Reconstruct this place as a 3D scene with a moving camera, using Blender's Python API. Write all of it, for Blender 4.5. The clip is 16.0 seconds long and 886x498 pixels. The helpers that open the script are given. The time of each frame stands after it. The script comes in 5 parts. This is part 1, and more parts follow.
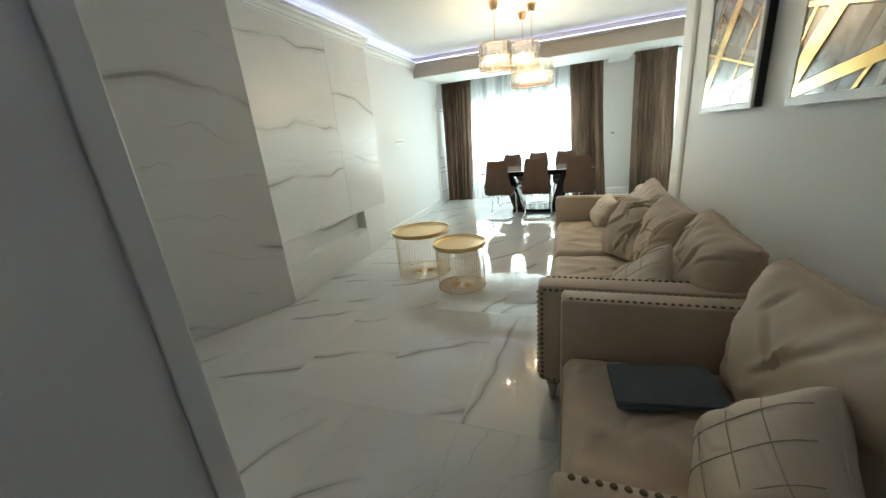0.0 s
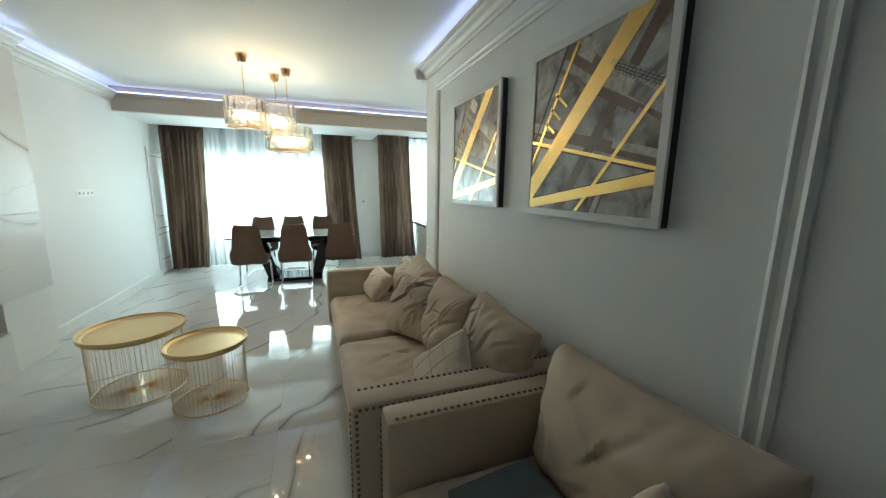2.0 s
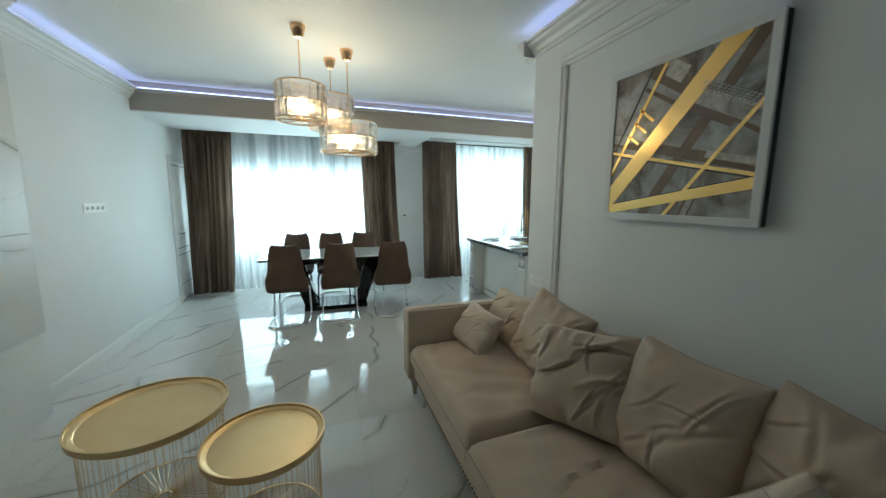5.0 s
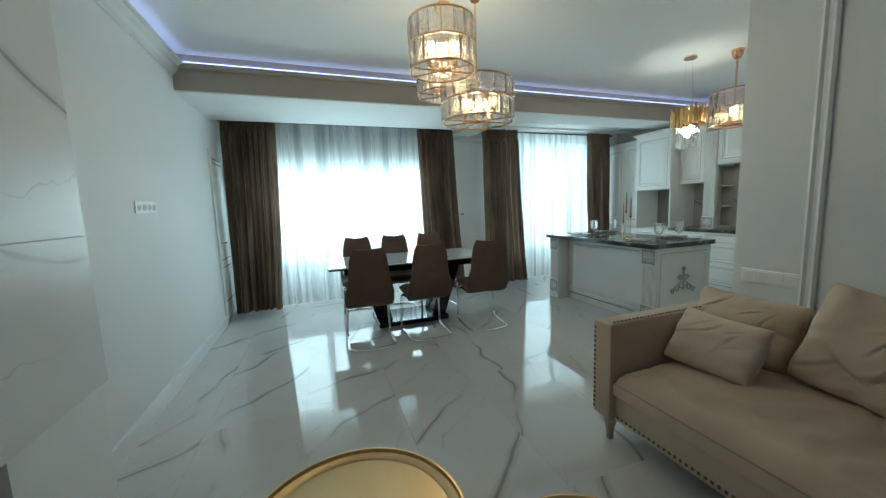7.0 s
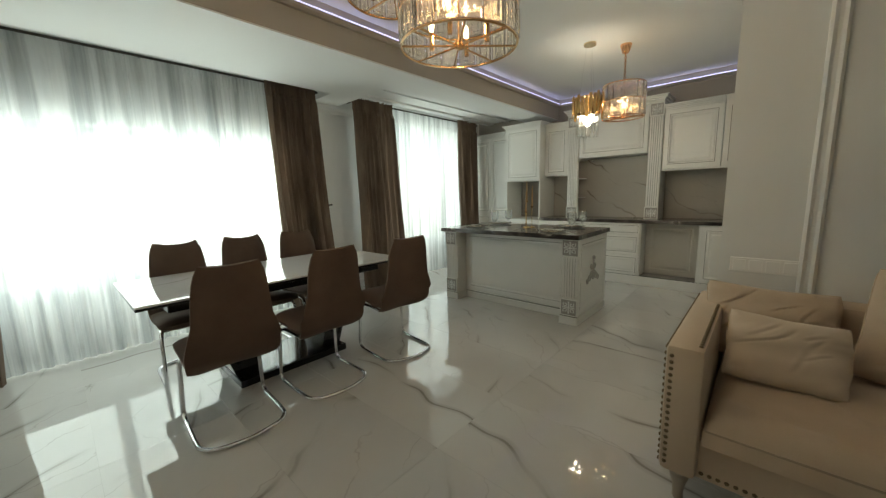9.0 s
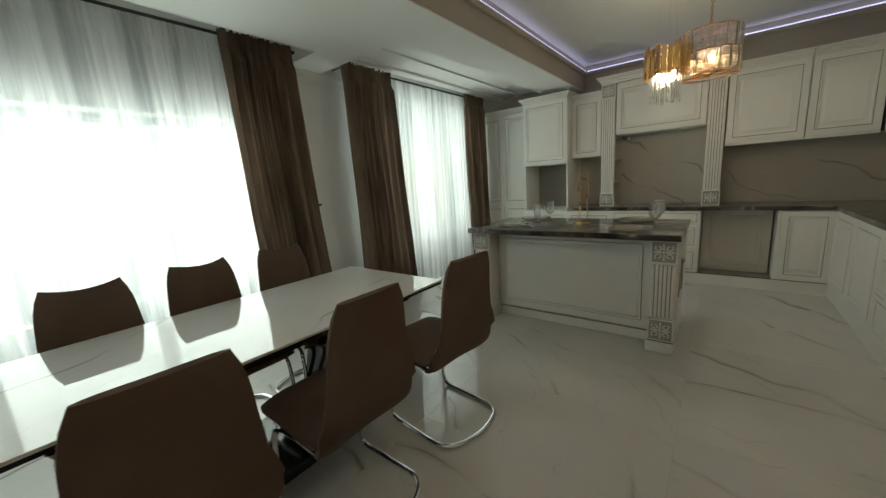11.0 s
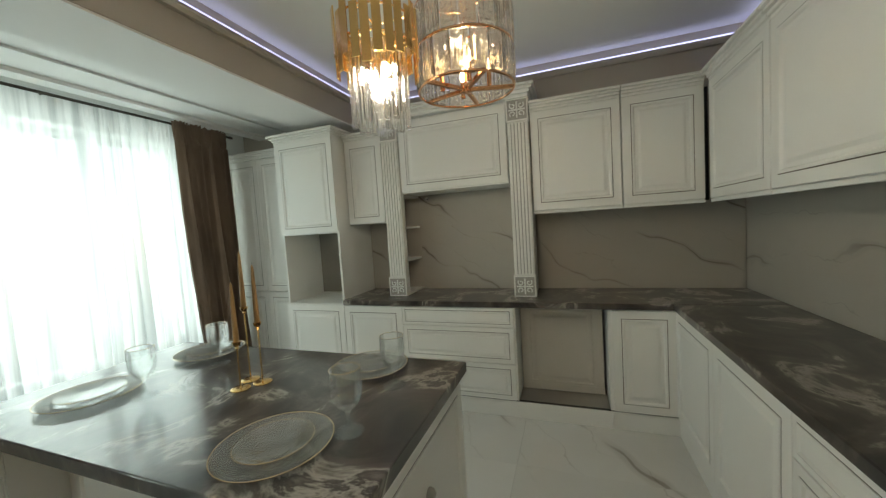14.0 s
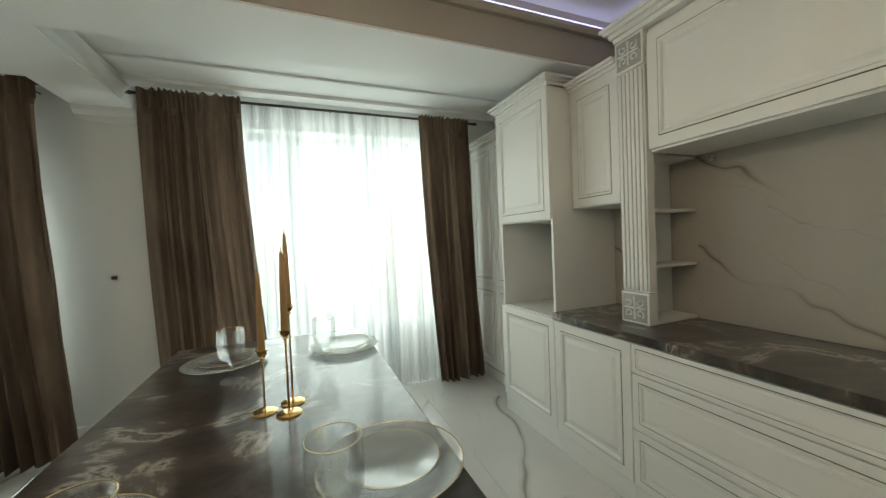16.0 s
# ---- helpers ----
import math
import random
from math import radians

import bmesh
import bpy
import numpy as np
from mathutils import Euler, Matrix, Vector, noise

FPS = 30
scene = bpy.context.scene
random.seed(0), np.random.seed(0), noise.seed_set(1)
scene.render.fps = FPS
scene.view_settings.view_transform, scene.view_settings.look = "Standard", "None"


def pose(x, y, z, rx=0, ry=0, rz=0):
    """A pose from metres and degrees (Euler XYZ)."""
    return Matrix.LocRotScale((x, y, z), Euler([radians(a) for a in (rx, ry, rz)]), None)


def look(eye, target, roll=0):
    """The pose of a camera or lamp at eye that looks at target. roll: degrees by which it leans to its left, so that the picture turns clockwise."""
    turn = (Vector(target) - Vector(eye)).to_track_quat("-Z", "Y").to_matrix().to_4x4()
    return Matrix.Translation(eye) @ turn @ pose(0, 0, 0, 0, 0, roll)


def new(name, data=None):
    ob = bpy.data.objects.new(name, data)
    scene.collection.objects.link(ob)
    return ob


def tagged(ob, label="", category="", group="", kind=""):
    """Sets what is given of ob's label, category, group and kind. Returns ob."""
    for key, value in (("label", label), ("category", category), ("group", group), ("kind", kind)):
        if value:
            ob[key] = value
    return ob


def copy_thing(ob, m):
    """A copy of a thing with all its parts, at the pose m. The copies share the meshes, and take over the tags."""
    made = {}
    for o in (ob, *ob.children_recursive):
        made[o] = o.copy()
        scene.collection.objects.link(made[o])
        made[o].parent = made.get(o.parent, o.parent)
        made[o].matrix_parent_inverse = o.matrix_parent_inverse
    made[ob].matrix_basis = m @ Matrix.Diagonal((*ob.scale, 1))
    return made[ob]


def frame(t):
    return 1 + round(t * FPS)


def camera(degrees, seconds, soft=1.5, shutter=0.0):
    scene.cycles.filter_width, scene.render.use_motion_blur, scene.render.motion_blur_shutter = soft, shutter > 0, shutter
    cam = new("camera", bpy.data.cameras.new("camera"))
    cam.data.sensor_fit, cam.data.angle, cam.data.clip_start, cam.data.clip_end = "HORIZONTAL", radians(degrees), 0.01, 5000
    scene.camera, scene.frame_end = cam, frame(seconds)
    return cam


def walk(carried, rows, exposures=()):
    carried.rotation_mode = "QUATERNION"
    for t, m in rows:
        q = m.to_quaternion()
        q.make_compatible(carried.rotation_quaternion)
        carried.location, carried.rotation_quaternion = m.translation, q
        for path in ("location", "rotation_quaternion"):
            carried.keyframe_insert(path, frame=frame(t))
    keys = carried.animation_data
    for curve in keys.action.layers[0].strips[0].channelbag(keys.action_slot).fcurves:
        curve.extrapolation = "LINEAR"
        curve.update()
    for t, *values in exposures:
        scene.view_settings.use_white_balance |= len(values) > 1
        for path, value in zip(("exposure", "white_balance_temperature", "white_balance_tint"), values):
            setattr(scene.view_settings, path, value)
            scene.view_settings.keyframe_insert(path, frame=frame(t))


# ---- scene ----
cam = camera(102.9, 16.0, soft=1.3, shutter=0.12)
PATH = [
    (0, (1.24, 0.665, 1.418), (0.569, 2.452, 0.82), -5.4),
    (0.5, (1.232, 0.682, 1.412), (1.025, 2.589, 0.844), -8.2),
    (1, (1.127, 0.683, 1.44), (1.287, 2.592, 0.864), -4.8),
    (1.5, (1.068, 0.82, 1.487), (1.462, 2.712, 0.973), -2.6),
    (2, (0.998, 0.996, 1.552), (1.679, 2.844, 1.203), 0.8),
    (2.5, (0.843, 1.173, 1.578), (1.808, 2.904, 1.311), -0.4),
    (3, (0.806, 1.337, 1.565), (1.986, 2.931, 1.306), -0.5),
    (3.5, (0.868, 1.534, 1.589), (2.111, 3.092, 1.428), 0.8),
    (4, (0.858, 1.695, 1.608), (1.989, 3.337, 1.46), 2.0),
    (4.5, (0.71, 1.901, 1.591), (1.631, 3.666, 1.4), 1.2),
    (5, (0.524, 2.126, 1.522), (1.168, 3.999, 1.243), 0.4),
    (5.2, (0.483, 2.253, 1.512), (0.983, 4.171, 1.242), -0.7),
    (7.5, (-0.501, 3.482, 1.321), (0.329, 5.286, 1.078), -3.4),
    (8, (-0.559, 3.835, 1.309), (0.519, 5.489, 0.994), -3.0),
    (8.5, (-0.508, 4.202, 1.319), (0.795, 5.686, 0.996), -1.0),
    (8.7, (-0.491, 4.309, 1.307), (0.937, 5.683, 1.035), -0.1),
    (10.8, (-0.163, 5.517, 1.36), (1.33, 6.782, 0.949), -4.5),
    (11, (-0.062, 5.553, 1.365), (1.479, 6.77, 0.99), -3.8),
    (11.5, (0.296, 5.621, 1.407), (2.059, 6.533, 1.16), -3.3),
    (12, (0.631, 5.638, 1.442), (2.535, 6.163, 1.122), -5.1),
    (12.5, (1.09, 5.551, 1.465), (3.024, 5.975, 1.185), -3.4),
    (13, (1.491, 5.523, 1.466), (3.456, 5.855, 1.295), -3.9),
    (13.5, (1.867, 5.414, 1.48), (3.824, 5.801, 1.341), -5.6),
    (14, (2.223, 5.298, 1.489), (4.103, 5.969, 1.365), -3.6),
    (14.5, (2.61, 5.261, 1.479), (4.38, 6.191, 1.406), -2.9),
    (15, (2.919, 5.196, 1.476), (4.456, 6.469, 1.346), -5.8),
    (15.5, (3.227, 5.186, 1.465), (4.331, 6.847, 1.317), -2.5),
    (16, (3.346, 5.362, 1.399), (4.096, 7.215, 1.344), -2.4),
]
EXPOSURES = [(0, 1.3, 6370, 0), (1, 1.13, 6070, -2), (2, 1.0, 5920, -4), (4, 0.84, 5770, -6), (5, 0.44, 5570, -5), (7.5, 0.04, 5570, -6), (8.1, 0.0, 6640, -1), (8.7, -0.06, 7240, 4), (11, -0.47, 7280, 3), (11.5, -0.03, 7180, 2), (12, 0.37, 7080, 2), (12.5, 0.08, 6880, 1), (13, -0.22, 6780, 0), (13.5, 0.01, 7130, 1), (14.2, -0.17, 6980, 2), (15, -0.41, 7180, 2), (15.5, -0.19, 7180, 3), (16, 0.01, 7180, 4)]
walk(cam, [(t, look(eye, target, roll)) for t, eye, target, roll in PATH], EXPOSURES)

# ---- light ----
world = bpy.data.worlds.new("sky")
scene.world = world
world.use_nodes = True
wn = world.node_tree.nodes
sky = wn.new("ShaderNodeTexSky")
sky.sky_type, sky.sun_disc = "NISHITA", False
sky.sun_elevation, sky.sun_rotation = radians(48), radians(25)
world.node_tree.links.new(sky.outputs[0], wn["Background"].inputs[0])
wn["Background"].inputs[1].default_value = 0.12

sun = new("sun", bpy.data.lights.new("sun", "SUN"))
sun.data.energy, sun.data.angle, sun.data.color = 0.5, radians(20), (1, 0.95, 0.88)
sun.matrix_world = look((4, 30, 30), (1, 8, 0))


def window_light(x0, x1, z0, z1, y, watts):
    """Overcast daylight standing in a window opening."""
    lamp = new("window_daylight", bpy.data.lights.new("window_daylight", "AREA"))
    lamp.data.shape, lamp.data.size, lamp.data.size_y = "RECTANGLE", x1 - x0, z1 - z0
    lamp.data.energy, lamp.data.color = watts, (0.86, 0.98, 1.0)
    lamp.matrix_world = look(((x0 + x1) / 2, y, (z0 + z1) / 2), ((x0 + x1) / 2, y - 1, (z0 + z1) / 2))
    return lamp


def bulb_light(x, y, z, watts, colour=(1.0, 0.76, 0.50)):
    lamp = new("bulb_light", bpy.data.lights.new("bulb_light", "POINT"))
    lamp.data.energy, lamp.data.color, lamp.data.shadow_soft_size = watts, colour, 0.016
    lamp.location = (x, y, z)
    return lamp


window_light(-1.15, 1.55, 0.55, 1.98, 9.12, 98)
window_light(2.62, 4.72, 0.50, 2.42, 9.12, 62)
bulb_light(0.41, 5.17, 2.22, 4.6)
bulb_light(0.785, 5.51, 2.03, 4.6)
bulb_light(0.65, 5.75, 2.31, 4.6)
bulb_light(3.45, 5.95, 2.00, 2.0, (1.0, 0.92, 0.80))
bulb_light(3.75, 5.69, 2.24, 2.2)


# ---- materials ----
def tree(name):
    m = bpy.data.materials.new(name)
    m.use_nodes = True
    n, l = m.node_tree.nodes, m.node_tree.links
    return m, n, l, n["Principled BSDF"]


def math_node(n, l, op, a, b=None, clamp=False):
    k = n.new("ShaderNodeMath")
    k.operation, k.use_clamp = op, clamp
    for i, v in enumerate((a, b)):
        if v is None:
            continue
        if isinstance(v, (int, float)):
            k.inputs[i].default_value = v
        else:
            l.new(v, k.inputs[i])
    return k.outputs[0]


def ramp(n, l, fac, stops):
    r = n.new("ShaderNodeValToRGB")
    while len(r.color_ramp.elements) < len(stops):
        r.color_ramp.elements.new(0.5)
    for e, (p, c) in zip(r.color_ramp.elements, stops):
        e.position, e.color = p, (*c, 1)
    l.new(fac, r.inputs[0])
    return r.outputs[0]


def noise_tex(n, l, vec, scale, detail=4, rough=0.55, dist=0.0):
    k = n.new("ShaderNodeTexNoise")
    k.inputs["Scale"].default_value, k.inputs["Detail"].default_value = scale, detail
    k.inputs["Roughness"].default_value, k.inputs["Distortion"].default_value = rough, dist
    l.new(vec, k.inputs["Vector"])
    return k.outputs["Fac"]


def mapping(n, l, vec, rot=(0, 0, 0), scale=(1, 1, 1)):
    k = n.new("ShaderNodeMapping")
    k.inputs["Rotation"].default_value = [radians(a) for a in rot]
    k.inputs["Scale"].default_value = scale
    l.new(vec, k.inputs["Vector"])
    return k.outputs[0]


def position(n, l, spread=0.0, local=False):
    """World (or object) coordinates, moved apart object by object where spread is given."""
    if local:
        src = n.new("ShaderNodeTexCoord").outputs["Object"]
    else:
        src = n.new("ShaderNodeNewGeometry").outputs["Position"]
    if not spread:
        return src
    info = n.new("ShaderNodeObjectInfo").outputs["Random"]
    k = n.new("ShaderNodeVectorMath")
    k.operation = "MULTIPLY_ADD"
    l.new(info, k.inputs[0])
    k.inputs[1].default_value = (spread, spread * 1.7, spread * 0.6)
    l.new(src, k.inputs[2])
    return k.outputs[0]


def bump(n, l, p, height, strength, distance):
    b = n.new("ShaderNodeBump")
    b.inputs["Strength"].default_value, b.inputs["Distance"].default_value = strength, distance
    l.new(height, b.inputs["Height"])
    l.new(b.outputs[0], p.inputs["Normal"])


def plain(name, a, b, rough=0.5, metal=0.0, coarse=2.5, fine=60.0, relief=0.15, depth=0.002, sheen=0.0, coat=0.0, rough_var=0.1):
    """A surface whose colour drifts between a and b, with fine grain and relief."""
    m, n, l, p = tree(name)
    v = position(n, l)
    big, small = noise_tex(n, l, v, coarse, 5), noise_tex(n, l, v, fine, 3)
    mixed = math_node(n, l, "ADD", math_node(n, l, "MULTIPLY", big, 0.75), math_node(n, l, "MULTIPLY", small, 0.25))
    l.new(ramp(n, l, mixed, [(0.3, a), (0.7, b)]), p.inputs["Base Color"])
    l.new(math_node(n, l, "ADD", math_node(n, l, "MULTIPLY", big, rough_var), rough - rough_var / 2), p.inputs["Roughness"])
    p.inputs["Metallic"].default_value = metal
    p.inputs["Sheen Weight"].default_value = sheen
    p.inputs["Coat Weight"].default_value = coat
    p.inputs["Coat Roughness"].default_value = 0.05
    if relief:
        bump(n, l, p, small, relief, depth)
    return m


def marble(name, base, cloud, vein, turn, rough, spread=0.0, gap=0.5, thin=0.0016, coat=0.0, thick=0.9, bend=5.0, rare=3.0, swing=0.0, patch=1.5):
    """Polished stone: soft clouds crossed by broken, wandering veins about gap metres apart."""
    m, n, l, p = tree(name)
    v = position(n, l, spread)
    if swing:
        info = n.new("ShaderNodeObjectInfo").outputs["Random"]
        spin = n.new("ShaderNodeVectorRotate")
        spin.rotation_type = "Z_AXIS"
        l.new(v, spin.inputs["Vector"])
        l.new(math_node(n, l, "MULTIPLY", math_node(n, l, "SUBTRACT", info, 0.5), radians(swing)), spin.inputs["Angle"])
        v = spin.outputs[0]
    along = mapping(n, l, v, turn, (1, 1, 1))

    def veins(period, bent, detail, fine_scale):
        w = n.new("ShaderNodeTexWave")
        w.wave_type, w.bands_direction, w.wave_profile = "BANDS", "X", "SIN"
        w.inputs["Scale"].default_value = 0.314 / period
        w.inputs["Distortion"].default_value, w.inputs["Detail"].default_value = bent, detail
        w.inputs["Detail Scale"].default_value, w.inputs["Detail Roughness"].default_value = fine_scale, 0.55
        l.new(along, w.inputs["Vector"])
        return math_node(n, l, "SUBTRACT", 1.0, w.outputs["Fac"])
    far = veins(gap, bend, 3.0, 1.4 * 0.5 / gap)
    near = veins(gap * 0.45, bend * 0.8, 4.0, 2.2)
    where = noise_tex(n, l, v, patch, 2)
    there = noise_tex(n, l, mapping(n, l, v, (40, 10, 70), (1, 1, 1)), 2.1, 2)
    broken = math_node(n, l, "SUBTRACT", math_node(n, l, "MULTIPLY", where, 6.5), rare, True)
    scarce = math_node(n, l, "SUBTRACT", math_node(n, l, "MULTIPLY", there, 6.5), rare + 0.35, True)
    ragged = math_node(n, l, "ADD", math_node(n, l, "MULTIPLY", math_node(n, l, "POWER", noise_tex(n, l, v, 5.0, 5, 0.65), 3.0), thin * 9.0), thin * 0.15)
    sharp = math_node(n, l, "SUBTRACT", 1.0, math_node(n, l, "DIVIDE", far, ragged), True)
    soft = math_node(n, l, "SUBTRACT", 1.0, math_node(n, l, "DIVIDE", far, thin * 14), True)
    hair = math_node(n, l, "SUBTRACT", 1.0, math_node(n, l, "DIVIDE", near, thin * 1.5), True)
    main = math_node(n, l, "ADD", math_node(n, l, "MULTIPLY", sharp, thick), math_node(n, l, "MULTIPLY", soft, 0.32))
    amount = math_node(n, l, "ADD", math_node(n, l, "MULTIPLY", main, broken), math_node(n, l, "MULTIPLY", math_node(n, l, "MULTIPLY", hair, scarce), thick * 0.55), True)
    clouds = ramp(n, l, noise_tex(n, l, v, 1.1, 6), [(0.35, base), (0.75, cloud)])
    mix = n.new("ShaderNodeMix")
    mix.data_type = "RGBA"
    l.new(amount, mix.inputs["Factor"])
    l.new(clouds, mix.inputs["A"])
    mix.inputs["B"].default_value = (*vein, 1)
    l.new(mix.outputs["Result"], p.inputs["Base Color"])
    l.new(math_node(n, l, "ADD", math_node(n, l, "MULTIPLY", noise_tex(n, l, v, 4, 3), 0.02), rough - 0.008), p.inputs["Roughness"])
    p.inputs["Coat Weight"].default_value = coat
    p.inputs["Coat Roughness"].default_value = 0.02
    return m


def dark_stone(name):
    m, n, l, p = tree(name)
    v = position(n, l)
    a = noise_tex(n, l, mapping(n, l, v, (0, 0, 35), (1.0, 1.3, 1.2)), 2.6, 7, 0.60, 1.1)
    l.new(ramp(n, l, a, [(0.36, (0.014, 0.010, 0.008)), (0.46, (0.036, 0.027, 0.023)), (0.55, (0.085, 0.068, 0.058)),
                         (0.60, (0.34, 0.31, 0.275)), (0.63, (0.05, 0.04, 0.034)), (0.74, (0.24, 0.21, 0.185))]), p.inputs["Base Color"])
    p.inputs["Roughness"].default_value = 0.3
    p.inputs["Specular IOR Level"].default_value = 0.25
    p.inputs["Coat Weight"].default_value = 1.0
    p.inputs["Coat IOR"].default_value = 1.55
    p.inputs["Coat Roughness"].default_value = 0.12
    bump(n, l, p, noise_tex(n, l, v, 90, 2), 0.03, 0.001)
    return m


def glass(name, colour=(1, 1, 1), rough=0.0, clear=0.0, ripple=0.0):
    """Real glass; clear lets part of the light straight through, as thin ware does."""
    m, n, l, p = tree(name)
    p.inputs["Base Color"].default_value = (*colour, 1)
    p.inputs["Transmission Weight"].default_value = 1
    p.inputs["Roughness"].default_value = rough
    p.inputs["IOR"].default_value = 1.48
    if ripple:
        bump(n, l, p, noise_tex(n, l, position(n, l), ripple, 2), 0.7, 0.006)
    if clear:
        mix, t = n.new("ShaderNodeMixShader"), n.new("ShaderNodeBsdfTransparent")
        t.inputs[0].default_value = (*colour, 1)
        mix.inputs[0].default_value = clear
        l.new(p.outputs[0], mix.inputs[1])
        l.new(t.outputs[0], mix.inputs[2])
        l.new(mix.outputs[0], n["Material Output"].inputs[0])
    return m


def cloth_light(name, a, b, through_part, clear, fine=180.0, fold_shade=False):
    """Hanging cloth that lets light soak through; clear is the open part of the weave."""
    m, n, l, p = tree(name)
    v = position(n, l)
    # the stretched noise paints the shade of folds as upright bands
    grain = noise_tex(n, l, mapping(n, l, v, (0, 0, 0), (2.4, 1, 0.06) if fold_shade else (1, 1, 0.25)), 5, 4)
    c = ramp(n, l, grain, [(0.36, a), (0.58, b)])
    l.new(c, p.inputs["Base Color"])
    p.inputs["Roughness"].default_value = 0.85
    bump(n, l, p, noise_tex(n, l, v, fine, 2), 0.2, 0.001)
    tr, mix = n.new("ShaderNodeBsdfTranslucent"), n.new("ShaderNodeMixShader")
    l.new(c, tr.inputs[0])
    mix.inputs[0].default_value = through_part
    l.new(p.outputs[0], mix.inputs[1])
    l.new(tr.outputs[0], mix.inputs[2])
    last = mix.outputs[0]
    if clear:
        op, m2 = n.new("ShaderNodeBsdfTransparent"), n.new("ShaderNodeMixShader")
        l.new(math_node(n, l, "MULTIPLY", math_node(n, l, "SUBTRACT", 1.15, grain), clear * 1.6), m2.inputs[0])
        l.new(last, m2.inputs[1])
        l.new(op.outputs[0], m2.inputs[2])
        last = m2.outputs[0]
    l.new(last, n["Material Output"].inputs[0])
    return m


def glow(name, colour, strength):
    m, n, l, p = tree(name)
    p.inputs["Emission Color"].default_value = (*colour, 1)
    p.inputs["Emission Strength"].default_value = strength
    p.inputs["Base Color"].default_value = (0.8, 0.8, 0.8, 1)
    return m


WALL = plain("wall_paint", (0.75, 0.755, 0.74), (0.79, 0.795, 0.78), 0.62, coarse=1.2, fine=140, relief=0.08, depth=0.001)
CEIL = plain("ceiling_paint", (0.82, 0.82, 0.805), (0.85, 0.85, 0.835), 0.7, coarse=0.9, fine=110, relief=0.06, depth=0.001)
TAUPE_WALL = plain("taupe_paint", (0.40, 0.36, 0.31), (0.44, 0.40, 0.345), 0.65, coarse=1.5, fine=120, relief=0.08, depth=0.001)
TRIM = plain("trim_paint", (0.74, 0.74, 0.72), (0.78, 0.78, 0.76), 0.4, coarse=2, fine=90, relief=0.05, depth=0.001)
LACQUER = plain("cabinet_lacquer", (0.76, 0.75, 0.715), (0.80, 0.79, 0.76), 0.33, coarse=1.6, fine=150, relief=0.04, depth=0.0006, coat=0.1)
CARVE_BACK = plain("grey_lacquer", (0.33, 0.315, 0.29), (0.40, 0.385, 0.36), 0.5, relief=0.05)
# darker grey-brown for the backs and floor of the empty niches
CAVITY = plain("grey_brown_inside", (0.26, 0.24, 0.215), (0.31, 0.29, 0.26), 0.6, relief=0.05)
# near-black colour painted in for the shade inside gaps and grooves
BLACK_GAP = plain("gap_shade_black", (0.015, 0.014, 0.013), (0.03, 0.027, 0.024), 0.7, relief=0.05)
FLOOR = marble("floor_marble", (0.66, 0.652, 0.63), (0.58, 0.572, 0.55), (0.25, 0.225, 0.20), (0, 0, 38), 0.012, spread=37.0, gap=0.62, thin=0.0026, coat=0.4, thick=0.52, bend=5.5, rare=2.65, swing=80, patch=1.3)
GROUT = plain("floor_grout", (0.40, 0.39, 0.37), (0.46, 0.45, 0.43), 0.7)
WALL_MARBLE = marble("wall_marble", (0.70, 0.695, 0.675), (0.63, 0.62, 0.60), (0.33, 0.31, 0.285), (0, 62, 0), 0.32, spread=23.0, gap=0.70, thin=0.003, thick=0.7, bend=5.0, rare=2.6, patch=1.0)
SPLASH = marble("splashback_stone", (0.41, 0.375, 0.325), (0.46, 0.425, 0.375), (0.20, 0.165, 0.135), (0, 0, 0), 0.38, spread=11.0, gap=0.45, thin=0.0018, thick=0.7, bend=5.0, rare=2.8)
for k in [q for q in SPLASH.node_tree.nodes if q.bl_idname == "ShaderNodeMapping"][:1]:
    k.inputs["Rotation"].default_value = (radians(58), 0, radians(90))
TABLE_STONE = marble("tabletop_stone", (0.76, 0.75, 0.735), (0.71, 0.70, 0.685), (0.36, 0.33, 0.30), (0, 0, 60), 0.04, gap=0.45, thin=0.0014, coat=0.6, thick=0.6, bend=4.0, rare=3.0)
DARK_STONE = dark_stone("dark_veined_stone")
SOFA = plain("beige_velour", (0.53, 0.412, 0.296), (0.61, 0.48, 0.350), 0.66, coarse=4, fine=210, relief=0.22, depth=0.0012, sheen=0.12)
PILLOW = plain("pale_beige_velour", (0.62, 0.51, 0.39), (0.68, 0.565, 0.44), 0.66, coarse=5, fine=210, relief=0.22, depth=0.0012, sheen=0.12)
CHAIR = plain("brown_suede", (0.094, 0.056, 0.038), (0.135, 0.084, 0.058), 0.85, coarse=6, fine=260, relief=0.25, depth=0.001, sheen=0.03)
PIPING = plain("stitched_piping", (0.38, 0.30, 0.215), (0.43, 0.345, 0.25), 0.65)
DRAPE = cloth_light("taupe_drape", (0.122, 0.083, 0.058), (0.205, 0.143, 0.102), 0.24, 0.0)
# grey to white bands in the sheer's colour stand in for fold shade
SHEER = cloth_light("white_sheer", (0.50, 0.53, 0.55), (0.86, 0.88, 0.89), 0.50, 0.24, fold_shade=True)
CHROME = plain("chrome", (0.75, 0.76, 0.77), (0.82, 0.82, 0.83), 0.07, 1.0, relief=0, rough_var=0.03)
GOLD = plain("polished_gold", (0.83, 0.53, 0.20), (0.90, 0.62, 0.28), 0.16, 1.0, relief=0.02, rough_var=0.08)
ROSE_GOLD = plain("rose_gold", (0.80, 0.42, 0.22), (0.86, 0.50, 0.28), 0.15, 1.0, relief=0, rough_var=0.06)
